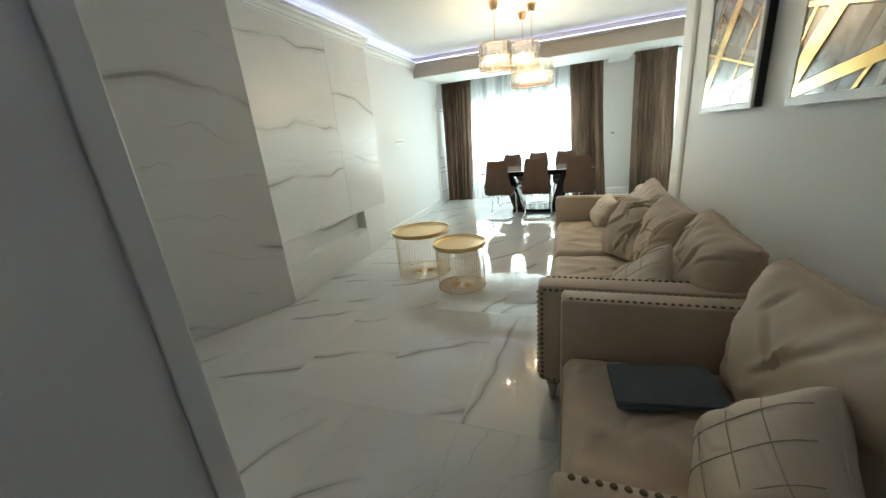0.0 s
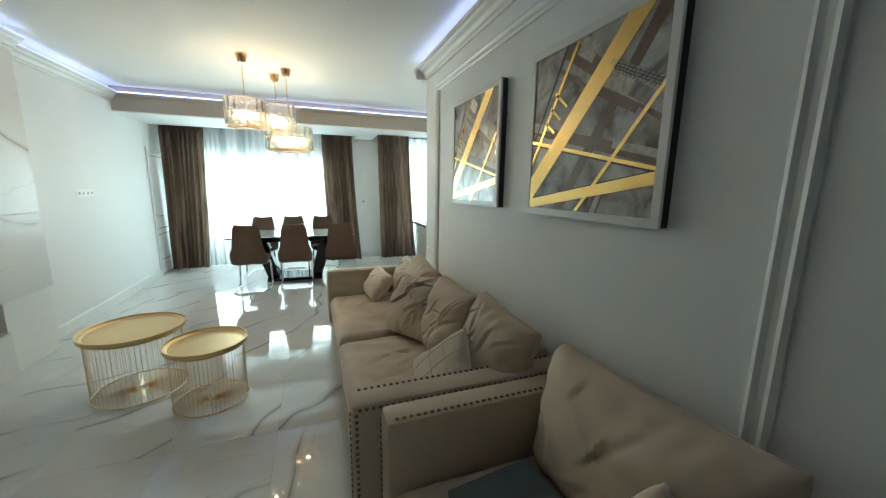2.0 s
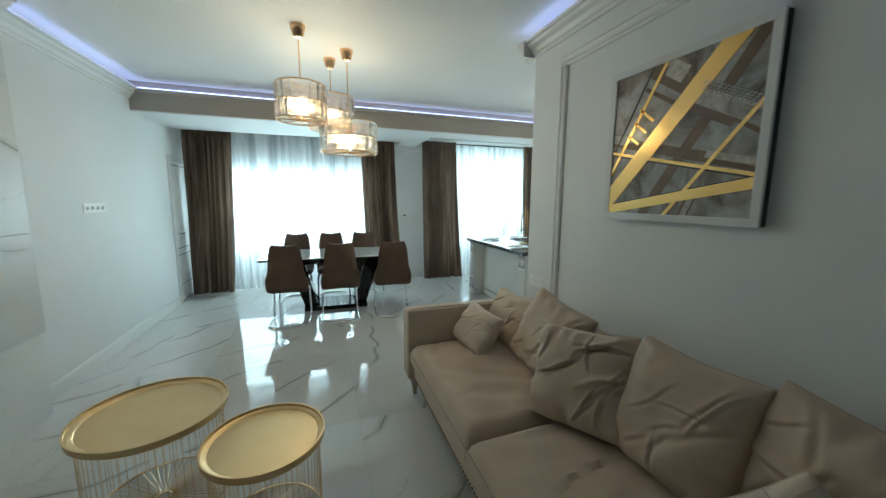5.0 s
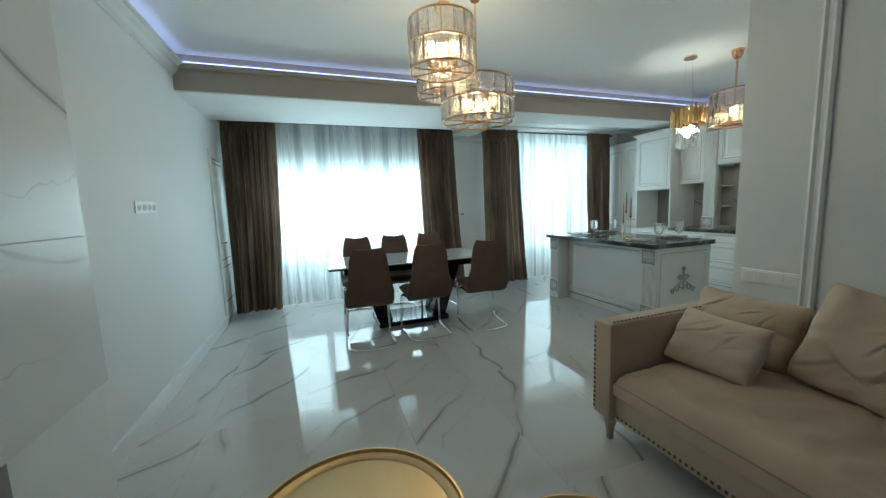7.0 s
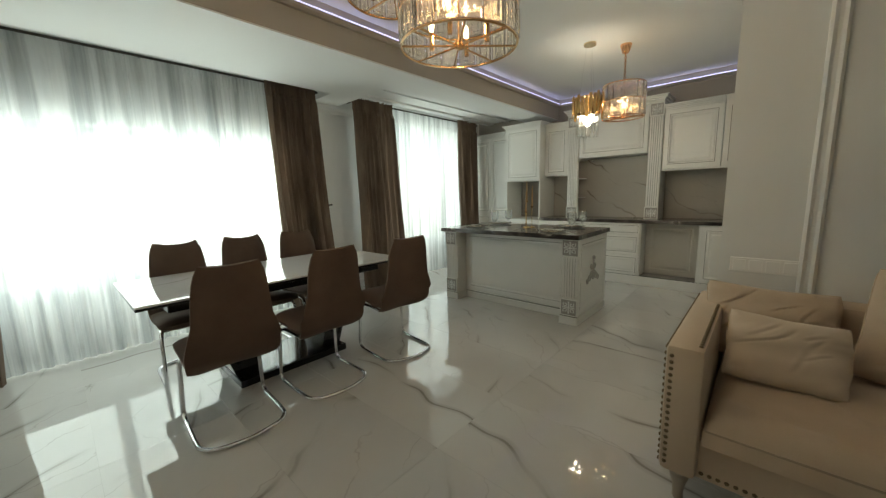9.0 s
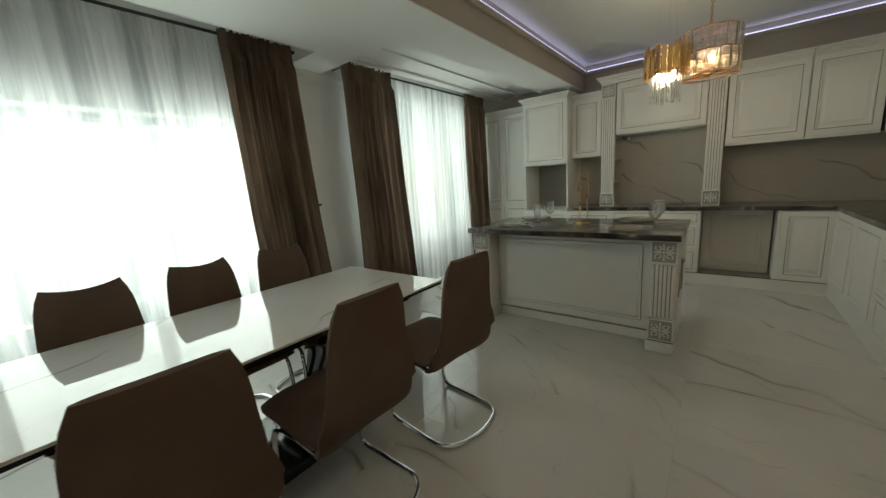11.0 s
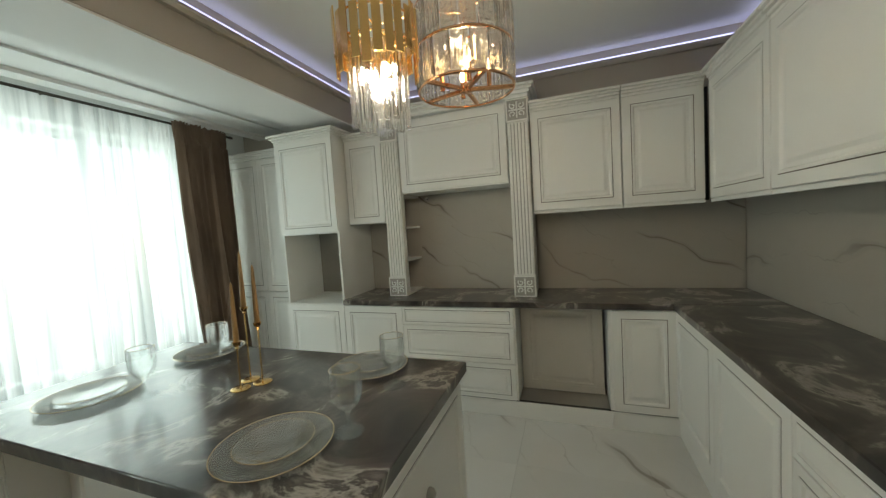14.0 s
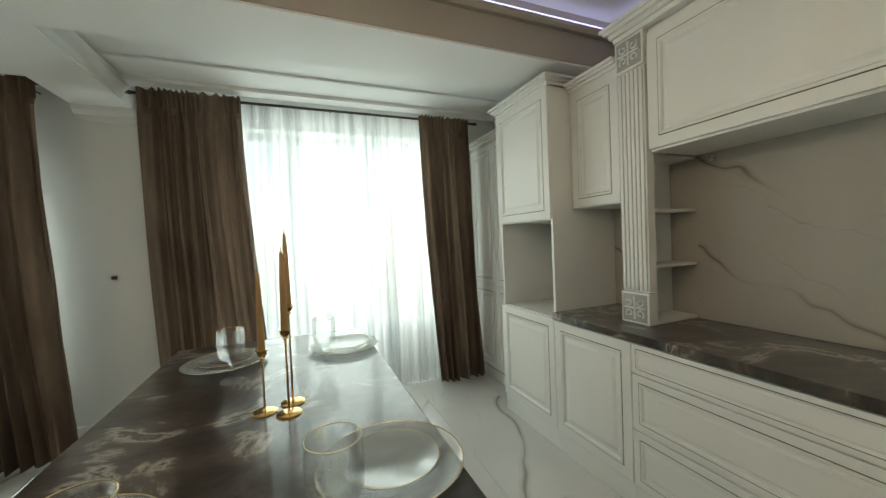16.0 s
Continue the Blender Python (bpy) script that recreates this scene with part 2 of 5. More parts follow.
LAMP_GOLD = plain("warm_lamp_gold", (0.80, 0.49, 0.24), (0.87, 0.57, 0.31), 0.18, 1.0, relief=0, rough_var=0.08)
PALE_GOLD = plain("pale_gold", (0.78, 0.60, 0.36), (0.85, 0.67, 0.43), 0.22, 1.0, relief=0.02, rough_var=0.1)
TRAY_GOLD = plain("satin_gold_tray", (0.70, 0.50, 0.24), (0.76, 0.56, 0.29), 0.36, 1.0, coarse=6, relief=0.03, rough_var=0.12)
BRONZE = plain("antique_nail", (0.16, 0.12, 0.075), (0.25, 0.19, 0.12), 0.32, 1.0, relief=0)
BLACK_GLASS = plain("gloss_black", (0.008, 0.008, 0.009), (0.014, 0.014, 0.015), 0.08, relief=0, rough_var=0.04)
ROD = plain("dark_rod", (0.05, 0.045, 0.04), (0.08, 0.07, 0.06), 0.35, 0.8, relief=0)
FRAME_WHITE = plain("frame_white", (0.68, 0.67, 0.65), (0.73, 0.72, 0.70), 0.42, relief=0.04)
FRAME_BLACK = plain("frame_side_black", (0.012, 0.013, 0.016), (0.025, 0.026, 0.03), 0.4, relief=0.04)
PATINA = plain("brown_patina_line", (0.11, 0.09, 0.07), (0.20, 0.17, 0.14), 0.55, coarse=9, relief=0.05)
PLASTIC = plain("white_plastic", (0.86, 0.86, 0.84), (0.89, 0.89, 0.87), 0.35, relief=0)
UPVC = plain("white_window_frame", (0.76, 0.77, 0.77), (0.80, 0.81, 0.81), 0.35, relief=0)
SLATE = plain("slate_blue_cloth", (0.075, 0.095, 0.105), (0.105, 0.128, 0.138), 0.75, coarse=7, fine=240, relief=0.25, depth=0.001, sheen=0.2)
CANDLE = plain("golden_wax", (0.33, 0.19, 0.07), (0.40, 0.24, 0.10), 0.38, relief=0.05)
LEG_WOOD = plain("limed_wood", (0.40, 0.34, 0.27), (0.48, 0.41, 0.33), 0.45, coarse=12, fine=90, relief=0.1)
CRYSTAL = glass("crystal", (1.0, 0.955, 0.88), 0.02, 0.30, ripple=70.0)
CLEAR_GLASS = glass("clear_glass", (0.97, 0.98, 0.98), 0.0, 0.45)
RIB_GLASS = glass("ribbed_glass", (0.98, 0.99, 0.98), 0.02, 0.10)
RIB_GLASS.node_tree.nodes["Principled BSDF"].inputs["Transmission Weight"].default_value = 0.92
GOBLET_GLASS = glass("fluted_glass", (0.99, 1.0, 1.0), 0.0, 0.70)
ICE_CRYSTAL = glass("ice_crystal", (1.0, 0.99, 0.97), 0.02, 0.45)
PANE = glass("window_glass", (0.98, 1.0, 0.99), 0.0, 0.92)
LED = glow("led_strip", (0.50, 0.53, 1.0), 2.3)
BULB = glow("warm_bulb", (1.0, 0.68, 0.36), 10.0)
BULB_COOL = glow("crystal_bulb", (1.0, 0.95, 0.86), 70.0)


# ---- building helpers ----
def box(bm, a, b, bevel=0.0, segs=2):
    """An upright box between two corners, its edges rounded by bevel."""
    a, b = Vector(a), Vector(b)
    mid, size = (a + b) / 2, b - a
    made = bmesh.ops.create_cube(bm, size=1, matrix=Matrix.LocRotScale(mid, None, [abs(s) for s in size]))
    if bevel:
        edges = {e for v in made["verts"] for e in v.link_edges}
        bmesh.ops.bevel(bm, geom=list(edges), offset=bevel, segments=segs, affect="EDGES", profile=0.5)


def rod(bm, p, q, r, r2=None, seg=12):
    """A round bar from p to q."""
    p, q = Vector(p), Vector(q)
    turn = (q - p).to_track_quat("Z", "Y").to_matrix().to_4x4()
    bmesh.ops.create_cone(bm, cap_ends=True, segments=seg, radius1=r, radius2=r if r2 is None else r2,
                          depth=(q - p).length, matrix=Matrix.Translation((p + q) / 2) @ turn)


def lathe(bm, profile, at=(0, 0, 0), seg=32, flute=0, deep=0.0):
    """A turned body: profile is (radius, height) from bottom to top."""
    rings = []
    for r, z in profile:
        ring = []
        for i in range(seg):
            a = math.tau * i / seg
            rr = r * (1 + (deep * math.cos(flute * a) if flute else 0))
            ring.append(bm.verts.new((at[0] + rr * math.cos(a), at[1] + rr * math.sin(a), at[2] + z)))
        rings.append(ring)
    for lo, hi in zip(rings, rings[1:]):
        for i in range(seg):
            bm.faces.new((lo[i], lo[(i + 1) % seg], hi[(i + 1) % seg], hi[i]))
    return rings


def tube(bm, points, r, seg=10):
    """A bent round bar through points."""
    pts = [Vector(p) for p in points]
    rings, up = [], Vector((0.31, 0.17, 0.93)).normalized()
    for i, p in enumerate(pts):
        d = (pts[min(i + 1, len(pts) - 1)] - pts[max(i - 1, 0)]).normalized()
        s = d.cross(up).normalized()
        w = s.cross(d)
        rings.append([bm.verts.new(p + r * (math.cos(math.tau * k / seg) * s + math.sin(math.tau * k / seg) * w)) for k in range(seg)])
    for lo, hi in zip(rings, rings[1:]):
        for k in range(seg):
            bm.faces.new((lo[k], lo[(k + 1) % seg], hi[(k + 1) % seg], hi[k]))
    bm.faces.new(rings[0][::-1])
    bm.faces.new(rings[-1])


def panel(bm, x0, z0, x1, z1, y, thick, rings):
    """An upright board facing -y whose face steps in and out: rings are (inset, rise)."""
    def ring(d, yy):
        return [bm.verts.new(c) for c in ((x0 + d, yy, z0 + d), (x1 - d, yy, z0 + d), (x1 - d, yy, z1 - d), (x0 + d, yy, z1 - d))]
    loops = [ring(0, y + thick), ring(0, y + 0.002), ring(0.002, y)] + [ring(d, y - rise) for d, rise in rings]
    bm.faces.new(loops[0])
    for lo, hi in zip(loops, loops[1:]):
        for i in range(4):
            bm.faces.new((lo[i], lo[(i + 1) % 4], hi[(i + 1) % 4], hi[i]))
    bm.faces.new(loops[-1])


def extrude_profile(bm, profile, p, q, out, up=(0, 0, 1)):
    """A moulding of a 2D profile (out, up) run from p to q."""
    out, up = Vector(out), Vector(up)
    ends = [[bm.verts.new(Vector(e) + out * a + up * b) for a, b in profile] for e in (p, q)]
    n = len(profile)
    for i in range(n):
        bm.faces.new((ends[0][i], ends[0][(i + 1) % n], ends[1][(i + 1) % n], ends[1][i]))
    bm.faces.new(ends[0][::-1])
    bm.faces.new(ends[1])


def part(name, bm, material, parent=None, label="", m=None, smooth=False):
    """Links a bmesh as one mesh object under a thing or a part."""
    bmesh.ops.recalc_face_normals(bm, faces=bm.faces)
    me = bpy.data.meshes.new(name)
    bm.to_mesh(me)
    bm.free()
    me.materials.append(material)
    if smooth:
        me.shade_smooth()
        me.set_sharp_from_angle(angle=radians(40))
    ob = new(name, me)
    if parent:
        ob.parent = parent
    if m is not None:
        ob.matrix_basis = m
    if label:
        ob["label"] = label
    return ob


def shared(name, mesh, parent, m):
    """Another piece on the same mesh."""
    ob = new(name, mesh)
    ob.parent = parent
    ob.matrix_basis = m
    return ob


def thing(name, m, label, category, group=""):
    ob = new(name)
    ob.empty_display_size = 0.1
    ob.matrix_basis = m
    return tagged(ob, label, category, group)


def structure(name, bm, material, label="", category="", m=None, smooth=False):
    return tagged(part(name, bm, material, m=m, smooth=smooth), label, category, kind="structure")


def boxes(*pairs, bevel=0.0):
    bm = bmesh.new()
    for a, b in pairs:
        box(bm, a, b, bevel)
    return bm

# ---- shell of the rooms ----
CEILING, WALL_Y, EAST, WEST, SOFA_WALL = 2.80, 8.80, 5.40, -1.45, 2.15
SOUTH = 4.06
CLAD_X = -1.30

floor = structure("floor", boxes(((-4.2, -1.6, -0.12), (EAST + 0.2, WALL_Y + 0.2, -0.006))), GROUT, "polished white marble tile floor with grey veins", "floor")

# window wall with two openings
structure("wall_north", boxes(
    ((-4.2, WALL_Y, 0), (-1.15, WALL_Y + 0.3, CEILING)), ((1.55, WALL_Y, 0), (2.62, WALL_Y + 0.3, CEILING)), ((4.72, WALL_Y, 0), (EAST + 0.2, WALL_Y + 0.3, CEILING)),
    ((-1.15, 9.0, 0), (1.55, WALL_Y + 0.3, 0.55)), ((-1.15, WALL_Y, 1.98), (1.55, WALL_Y + 0.3, CEILING)),
    ((2.62, 9.0, 0), (4.72, WALL_Y + 0.3, 0.50)), ((2.62, WALL_Y, 2.42), (4.72, WALL_Y + 0.3, CEILING))), WALL, "white painted window wall", "wall")
structure("wall_east", boxes(((EAST, SOUTH - 0.2, 0), (EAST + 0.2, WALL_Y, CEILING))), TAUPE_WALL, "taupe painted kitchen wall above the cabinets", "wall")
structure("wall_south_kitchen", boxes(((SOFA_WALL + 0.14, SOUTH - 0.2, 0), (EAST, SOUTH, CEILING))), TAUPE_WALL, "taupe painted kitchen wall", "wall")
structure("wall_sofa", boxes(((SOFA_WALL, -1.6, 0), (SOFA_WALL + 0.14, 4.66, CEILING))), WALL, "pale grey painted wall behind the sofas", "wall")
west = structure("wall_west", boxes(((WEST - 0.2, 5.45, 0), (WEST, 8.02, CEILING)), ((WEST - 0.2, 8.02, 2.06), (WEST, WALL_Y, CEILING)),
                                    ((WEST - 0.2, 3.12, 0), (WEST, 5.45, CEILING))), WALL, "white painted wall with a marble-clad stretch", "wall")
structure("wall_stair", boxes(((-0.2, -1.0, 0), (0, 0, CEILING)), ), TRIM, "marble-clad angled wall by the stairs", "wall", m=pose(CLAD_X, 3.15, 0, 0, 0, -26))
structure("wall_entry", boxes(((-4.2, 0.74, 0), (0.43, 1.135, CEILING))), WALL, "painted wall beside the entry opening", "wall")
structure("entry_casing", boxes(((0.4305, 1.07, 0), (0.440, 1.134, 2.62)), ((0.4305, 0.742, 0), (0.438, 0.80, 2.62)), bevel=0.004), TRIM, "pale painted casing strip on the entry jamb", "trim")
structure("wall_back", boxes(((-4.2, -1.6, 0), (SOFA_WALL, -1.5, CEILING))), WALL, "painted wall behind the entry", "wall")
structure("wall_far_west", boxes(((-4.3, -1.6, 0), (-4.2, WALL_Y, CEILING))), WALL, "painted outer wall", "wall")
structure("ceiling", boxes(((-4.3, -1.6, CEILING), (EAST + 0.2, WALL_Y + 0.3, CEILING + 0.12))), CEIL, "white painted ceiling", "ceiling")

# dropped beam across the room and the soffits by the windows
BEAM_Y = 7.15
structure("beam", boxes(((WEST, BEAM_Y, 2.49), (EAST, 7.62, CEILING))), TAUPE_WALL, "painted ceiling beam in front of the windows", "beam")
for a, b in (((WEST, BEAM_Y + 0.004, 2.478), (EAST, 7.62, 2.489)), ((WEST, 7.62, 2.49), (2.22, 8.28, CEILING)), ((2.22, 7.62, 2.62), (EAST, 8.56, CEILING)),
             ((1.86, 8.28, 2.49), (2.22, WALL_Y, CEILING)), ((2.222, 8.12, 2.602), (EAST, 8.20, 2.619)), ((2.222, 8.44, 2.592), (EAST, 8.558, 2.619))):
    structure("soffit", boxes((a, b)), CEIL, "white plaster soffit above the windows", "ceiling")

# mouldings with the light strip lying behind their lips
CROWN = [(0, -0.09), (0.012, -0.09), (0.016, -0.07), (0.03, -0.062), (0.045, -0.035), (0.07, -0.018), (0.08, 0.0), (0.10, 0.004), (0.10, 0.025), (0, 0.025)]
COVE = [(0, -0.03), (0.03, -0.03), (0.04, -0.01), (0.04, 0.012), (0, 0.012)]


def crown(name, p, q, out, profile, z):
    bm = bmesh.new()
    extrude_profile(bm, profile, (p[0], p[1], z), (q[0], q[1], z), out)
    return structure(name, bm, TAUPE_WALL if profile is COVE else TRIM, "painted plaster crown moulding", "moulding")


def led(p, q, z, size=0.014):
    a, b = Vector((*p, z)), Vector((*q, z))
    side = (b - a).normalized().cross(Vector((0, 0, 1))) * size
    bm = bmesh.new()
    box(bm, [min(u, v) - abs(s) for u, v, s in zip(a, b, (side.x, side.y, 0.004))], [max(u, v) + abs(s) for u, v, s in zip(a, b, (side.x, side.y, 0.004))])
    return structure("led_strip", bm, LED, "bluish white light strip in the ceiling moulding", "light strip")


crown("crown_sofa_wall", (SOFA_WALL, -1.5), (SOFA_WALL, 4.775), (-1, 0, 0), CROWN, 2.70)
crown("crown_sofa_wall_end", (SOFA_WALL - 0.112, 4.66), (SOFA_WALL + 0.14, 4.66), (0, 1, 0), CROWN, 2.70)
crown("crown_west", (WEST, 5.22), (WEST, BEAM_Y), (1, 0, 0), CROWN, 2.70)
crown("crown_stair", (CLAD_X, 3.0), (CLAD_X, 5.22), (1, 0, 0), CROWN, 2.70)
structure("stair_head", boxes(((WEST, 3.0, 2.6), (CLAD_X, 5.22, CEILING))), WALL, "painted strip above the marble cladding", "wall")
crown("cove_beam", (WEST, BEAM_Y), (EAST, BEAM_Y), (0, -1, 0), COVE, 2.705)
crown("cove_east", (EAST, SOUTH), (EAST, BEAM_Y), (-1, 0, 0), COVE, 2.705)
crown("cove_south", (SOFA_WALL + 0.14, SOUTH), (EAST, SOUTH), (0, 1, 0), COVE, 2.705)
led((SOFA_WALL - 0.08, -1.4), (SOFA_WALL - 0.08, 4.75), 2.727)
led((WEST + 0.08, 5.24), (WEST + 0.08, BEAM_Y - 0.05), 2.727)
led((CLAD_X + 0.08, 3.1), (CLAD_X + 0.08, 5.22), 2.727)
led((WEST + 0.1, BEAM_Y - 0.022), (EAST - 0.05, BEAM_Y - 0.022), 2.724)
led((EAST - 0.022, SOUTH + 0.04), (EAST - 0.022, BEAM_Y - 0.05), 2.724)
led((SOFA_WALL + 0.2, SOUTH + 0.022), (EAST - 0.05, SOUTH + 0.022), 2.724)

WINDOW_COVE = [(0, -0.10), (0.012, -0.10), (0.02, -0.06), (0.05, -0.03), (0.06, 0), (0, 0)]
crown("crown_window_bay", (2.22, 7.62), (EAST, 7.62), (0, 1, 0), WINDOW_COVE, 2.60)
crown("crown_window_bay_side", (2.22, 7.62), (2.22, 8.56), (1, 0, 0), WINDOW_COVE, 2.60)
crown("crown_pier", (1.86, WALL_Y), (2.62, WALL_Y), (0, -1, 0), WINDOW_COVE, 2.49)
crown("crown_sofa_window", (WEST, 8.28), (1.86, 8.28), (0, 1, 0), [(0, 0), (0.015, 0), (0.015, 0.05), (0, 0.05)], 2.488)

# skirting boards
SKIRT = [(0, 0), (0.018, 0), (0.018, 0.10), (0.012, 0.115), (0, 0.12)]
for name, p, q, out in (("baseboard_west", (WEST, 5.21), (WEST, 8.0), (1, 0, 0)), ("baseboard_north", (1.55, WALL_Y), (2.62, WALL_Y), (0, -1, 0)),
                        ("baseboard_sofa", (SOFA_WALL, -1.5), (SOFA_WALL, 4.66), (-1, 0, 0)), ("baseboard_window", (-1.14, 9.0), (1.54, 9.0), (0, -1, 0)),
                        ("baseboard_window_kitchen", (2.63, 9.0), (4.71, 9.0), (0, -1, 0)), ("baseboard_entry", (-4.2, 1.135), (0.43, 1.135), (0, 1, 0))):
    bm = bmesh.new()
    extrude_profile(bm, SKIRT, (*p, 0), (*q, 0), out)
    structure(name, bm, TRIM, "white skirting board", "skirting")

# moulded panel frame and sofa-wall end
bm = bmesh.new()
MOULD = [(0, -0.035), (0.012, -0.035), (0.02, -0.022), (0.012, -0.008), (0.012, 0.008), (0.02, 0.022), (0.012, 0.035), (0, 0.035)]
for y in (1.53, 4.29):
    extrude_profile(bm, MOULD, (SOFA_WALL, y, 0.35), (SOFA_WALL, y, 2.46), (-1, 0, 0), (0, 1, 0))
extrude_profile(bm, MOULD, (SOFA_WALL, 1.495, 2.46), (SOFA_WALL, 4.325, 2.46), (-1, 0, 0))
structure("panel_moulding", bm, TRIM, "white raised panel moulding on the wall", "moulding")

# windows
def window(name, x0, x1, z0, z1, bars):
    root = tagged(part(name, boxes(((x0, 8.98, z0), (x1, 9.05, z0 + 0.07)), ((x0, 8.98, z1 - 0.07), (x1, 9.05, z1)),
                                   ((x0, 8.98, z0 + 0.07), (x0 + 0.07, 9.05, z1 - 0.07)), ((x1 - 0.07, 8.98, z0 + 0.07), (x1, 9.05, z1 - 0.07)), bevel=0.006), UPVC),
                  "white framed window behind a sheer curtain", "window", kind="structure")
    for b in bars:
        part("mullion", boxes(((b - 0.055, 8.975, z0 + 0.07), (b + 0.055, 9.045, z1 - 0.07)), bevel=0.008), UPVC, root)
    part("window_sill", boxes(((x0, 8.95, z0 - 0.03), (x1, 8.999, z0 - 0.002)), bevel=0.008), UPVC, root)
    edges = [x0 + 0.07] + list(bars) + [x1 - 0.07]
    for a, b in zip(edges, edges[1:]):
        pane = part("pane", boxes(((a, 9.008, z0 + 0.07), (b, 9.014, z1 - 0.07))), PANE, root)
        pane.visible_shadow = False


window("window_1", -1.15, 1.55, 0.55, 1.98, (-0.25, 0.65))
window("window_2", 2.62, 4.72, 0.50, 2.42, (3.32, 4.02))

# door by the window, closed
door = tagged(part("door_1", boxes(((WEST - 0.06, 8.10, 0.01), (WEST - 0.02, 8.78, 2.02)), bevel=0.003), TRIM), "closed white panelled door with thin grooves", "door", kind="structure")
bm = bmesh.new()
for a, b in (((8.02, 0), (8.10, 2.02)), ((8.02, 2.02), (WALL_Y, 2.11))):
    box(bm, (WEST - 0.06, a[0], a[1]), (WEST + 0.02, b[0], b[1]), 0.006)
part("door_frame", bm, TRIM, door)
# black strips on the door leaf stand for the shade in its grooves
bm = bmesh.new()
for z in (0.25, 0.68, 0.78, 1.98):
    box(bm, (WEST - 0.022, 8.17, z - 0.004), (WEST - 0.017, 8.70, z + 0.004))
part("door_groove", bm, BLACK_GAP, door)
bm = bmesh.new()
rod(bm, (WEST - 0.02, 8.18, 1.0), (WEST + 0.045, 8.18, 1.0), 0.01)
rod(bm, (WEST + 0.04, 8.175, 1.0), (WEST + 0.04, 8.31, 1.0), 0.008)
rod(bm, (WEST - 0.018, 8.18, 1.0), (WEST - 0.012, 8.18, 1.0), 0.026, seg=20)
part("door_handle", bm, CHROME, door, "brushed metal lever handle")

# light switch plate and sockets
def plate(name, x, y, z, facing, count, label, category, dark=False, step=0.071):
    root = thing(name, pose(x, y, z, 0, 0, facing), label, category)
    w = step * count + 0.012
    part("plate", boxes(((-w / 2, -0.009, -0.041), (w / 2, 0, 0.041)), bevel=0.003), PLASTIC, root)
    for i in range(count):
        c = (i - (count - 1) / 2) * step
        bm = bmesh.new()
        if category == "switch":
            box(bm, (c - 0.028, -0.014, -0.03), (c + 0.028, -0.009, 0.03), 0.002)
        else:
            lathe(bm, [(0.027, 0), (0.027, 0.004), (0.023, 0.004), (0.021, -0.004), (0.001, -0.004)], seg=20)
            bmesh.ops.transform(bm, matrix=pose(c, -0.009, 0, 90), verts=bm.verts)
        part("key" if category == "switch" else "socket_cup", bm, PLASTIC, root)
        if dark:
            bm = bmesh.new()
            rod(bm, (c, -0.0085, 0), (c, -0.0115, 0), 0.017, seg=18)
            part("socket_insert", bm, CARVE_BACK, root, "grey recessed insert")


plate("wall_socket", WEST + 0.001, 6.25, 1.42, 90, 4, "white four-gang socket plate on the wall", "socket", True, 0.079)
plate("wall_socket", SOFA_WALL - 0.001, 4.46, 0.87, -90, 4, "white four-gang cover plate on the wall end", "switch")
plate("wall_outlet", CLAD_X - 0.1, 2.99, 0.27, 64, 1, "white socket low on the marble wall", "socket")
bm = bmesh.new()
rod(bm, (0, 0, 0), (0, -0.03, 0), 0.006)
rod(bm, (0, -0.03, 0), (0.03, -0.035, 0.004), 0.008, 0.012)
rod(bm, (0, 0, 0), (0, -0.004, 0), 0.014)
tagged(part("tieback_hook", bm, ROD, m=pose(2.02, WALL_Y, 1.21)), "small dark curtain tieback hook on the pier", "hook")

# marble-clad stair enclosure with a low recess, standing proud of the plaster wall
CLAD = -1.30
enclosure = structure("stair_enclosure", boxes(((WEST, 3.16, 0), (CLAD - 0.022, 3.45, 2.6)), ((WEST, 3.45, 0.60), (CLAD - 0.022, 5.20, 2.6)), ((WEST, 3.45, 0), (CLAD - 0.022, 5.20, 0.36)),
                                               ((WEST, 4.66, 0.36), (CLAD - 0.022, 5.20, 0.60))), TRIM, "white marble clad stair enclosure with a low recess", "wall cladding")
for y0, y1, z0, z1 in ((3.16, 4.35, 0.602, 1.28), (3.16, 4.35, 1.282, 2.60), (4.352, 5.215, 0.602, 1.28), (4.352, 5.215, 1.282, 2.60), (3.16, 3.45, 0.362, 0.60), (3.16, 4.66, 0.005, 0.36)):
    part("marble_slab", boxes(((CLAD - 0.020, y0, z0), (CLAD, y1, z1)), bevel=0.0015), WALL_MARBLE, enclosure)
part("recess_back", boxes(((WEST + 0.003, 3.452, 0.362), (WEST + 0.012, 4.658, 0.598))), WALL_MARBLE, enclosure)
angled = structure("stair_cladding", boxes(((0, -0.99, 0.005), (0.01, -0.98, 2.6))), WALL_MARBLE, "white marble cladding of the angled wall", "wall cladding", m=pose(CLAD, 3.15, 0, 0, 0, -26))
for z0, z1 in ((0.005, 1.28), (1.282, 2.78)):
    part("marble_slab", boxes(((0.002, -0.978, z0), (0.02, -0.002, z1)), bevel=0.0015), WALL_MARBLE, angled)

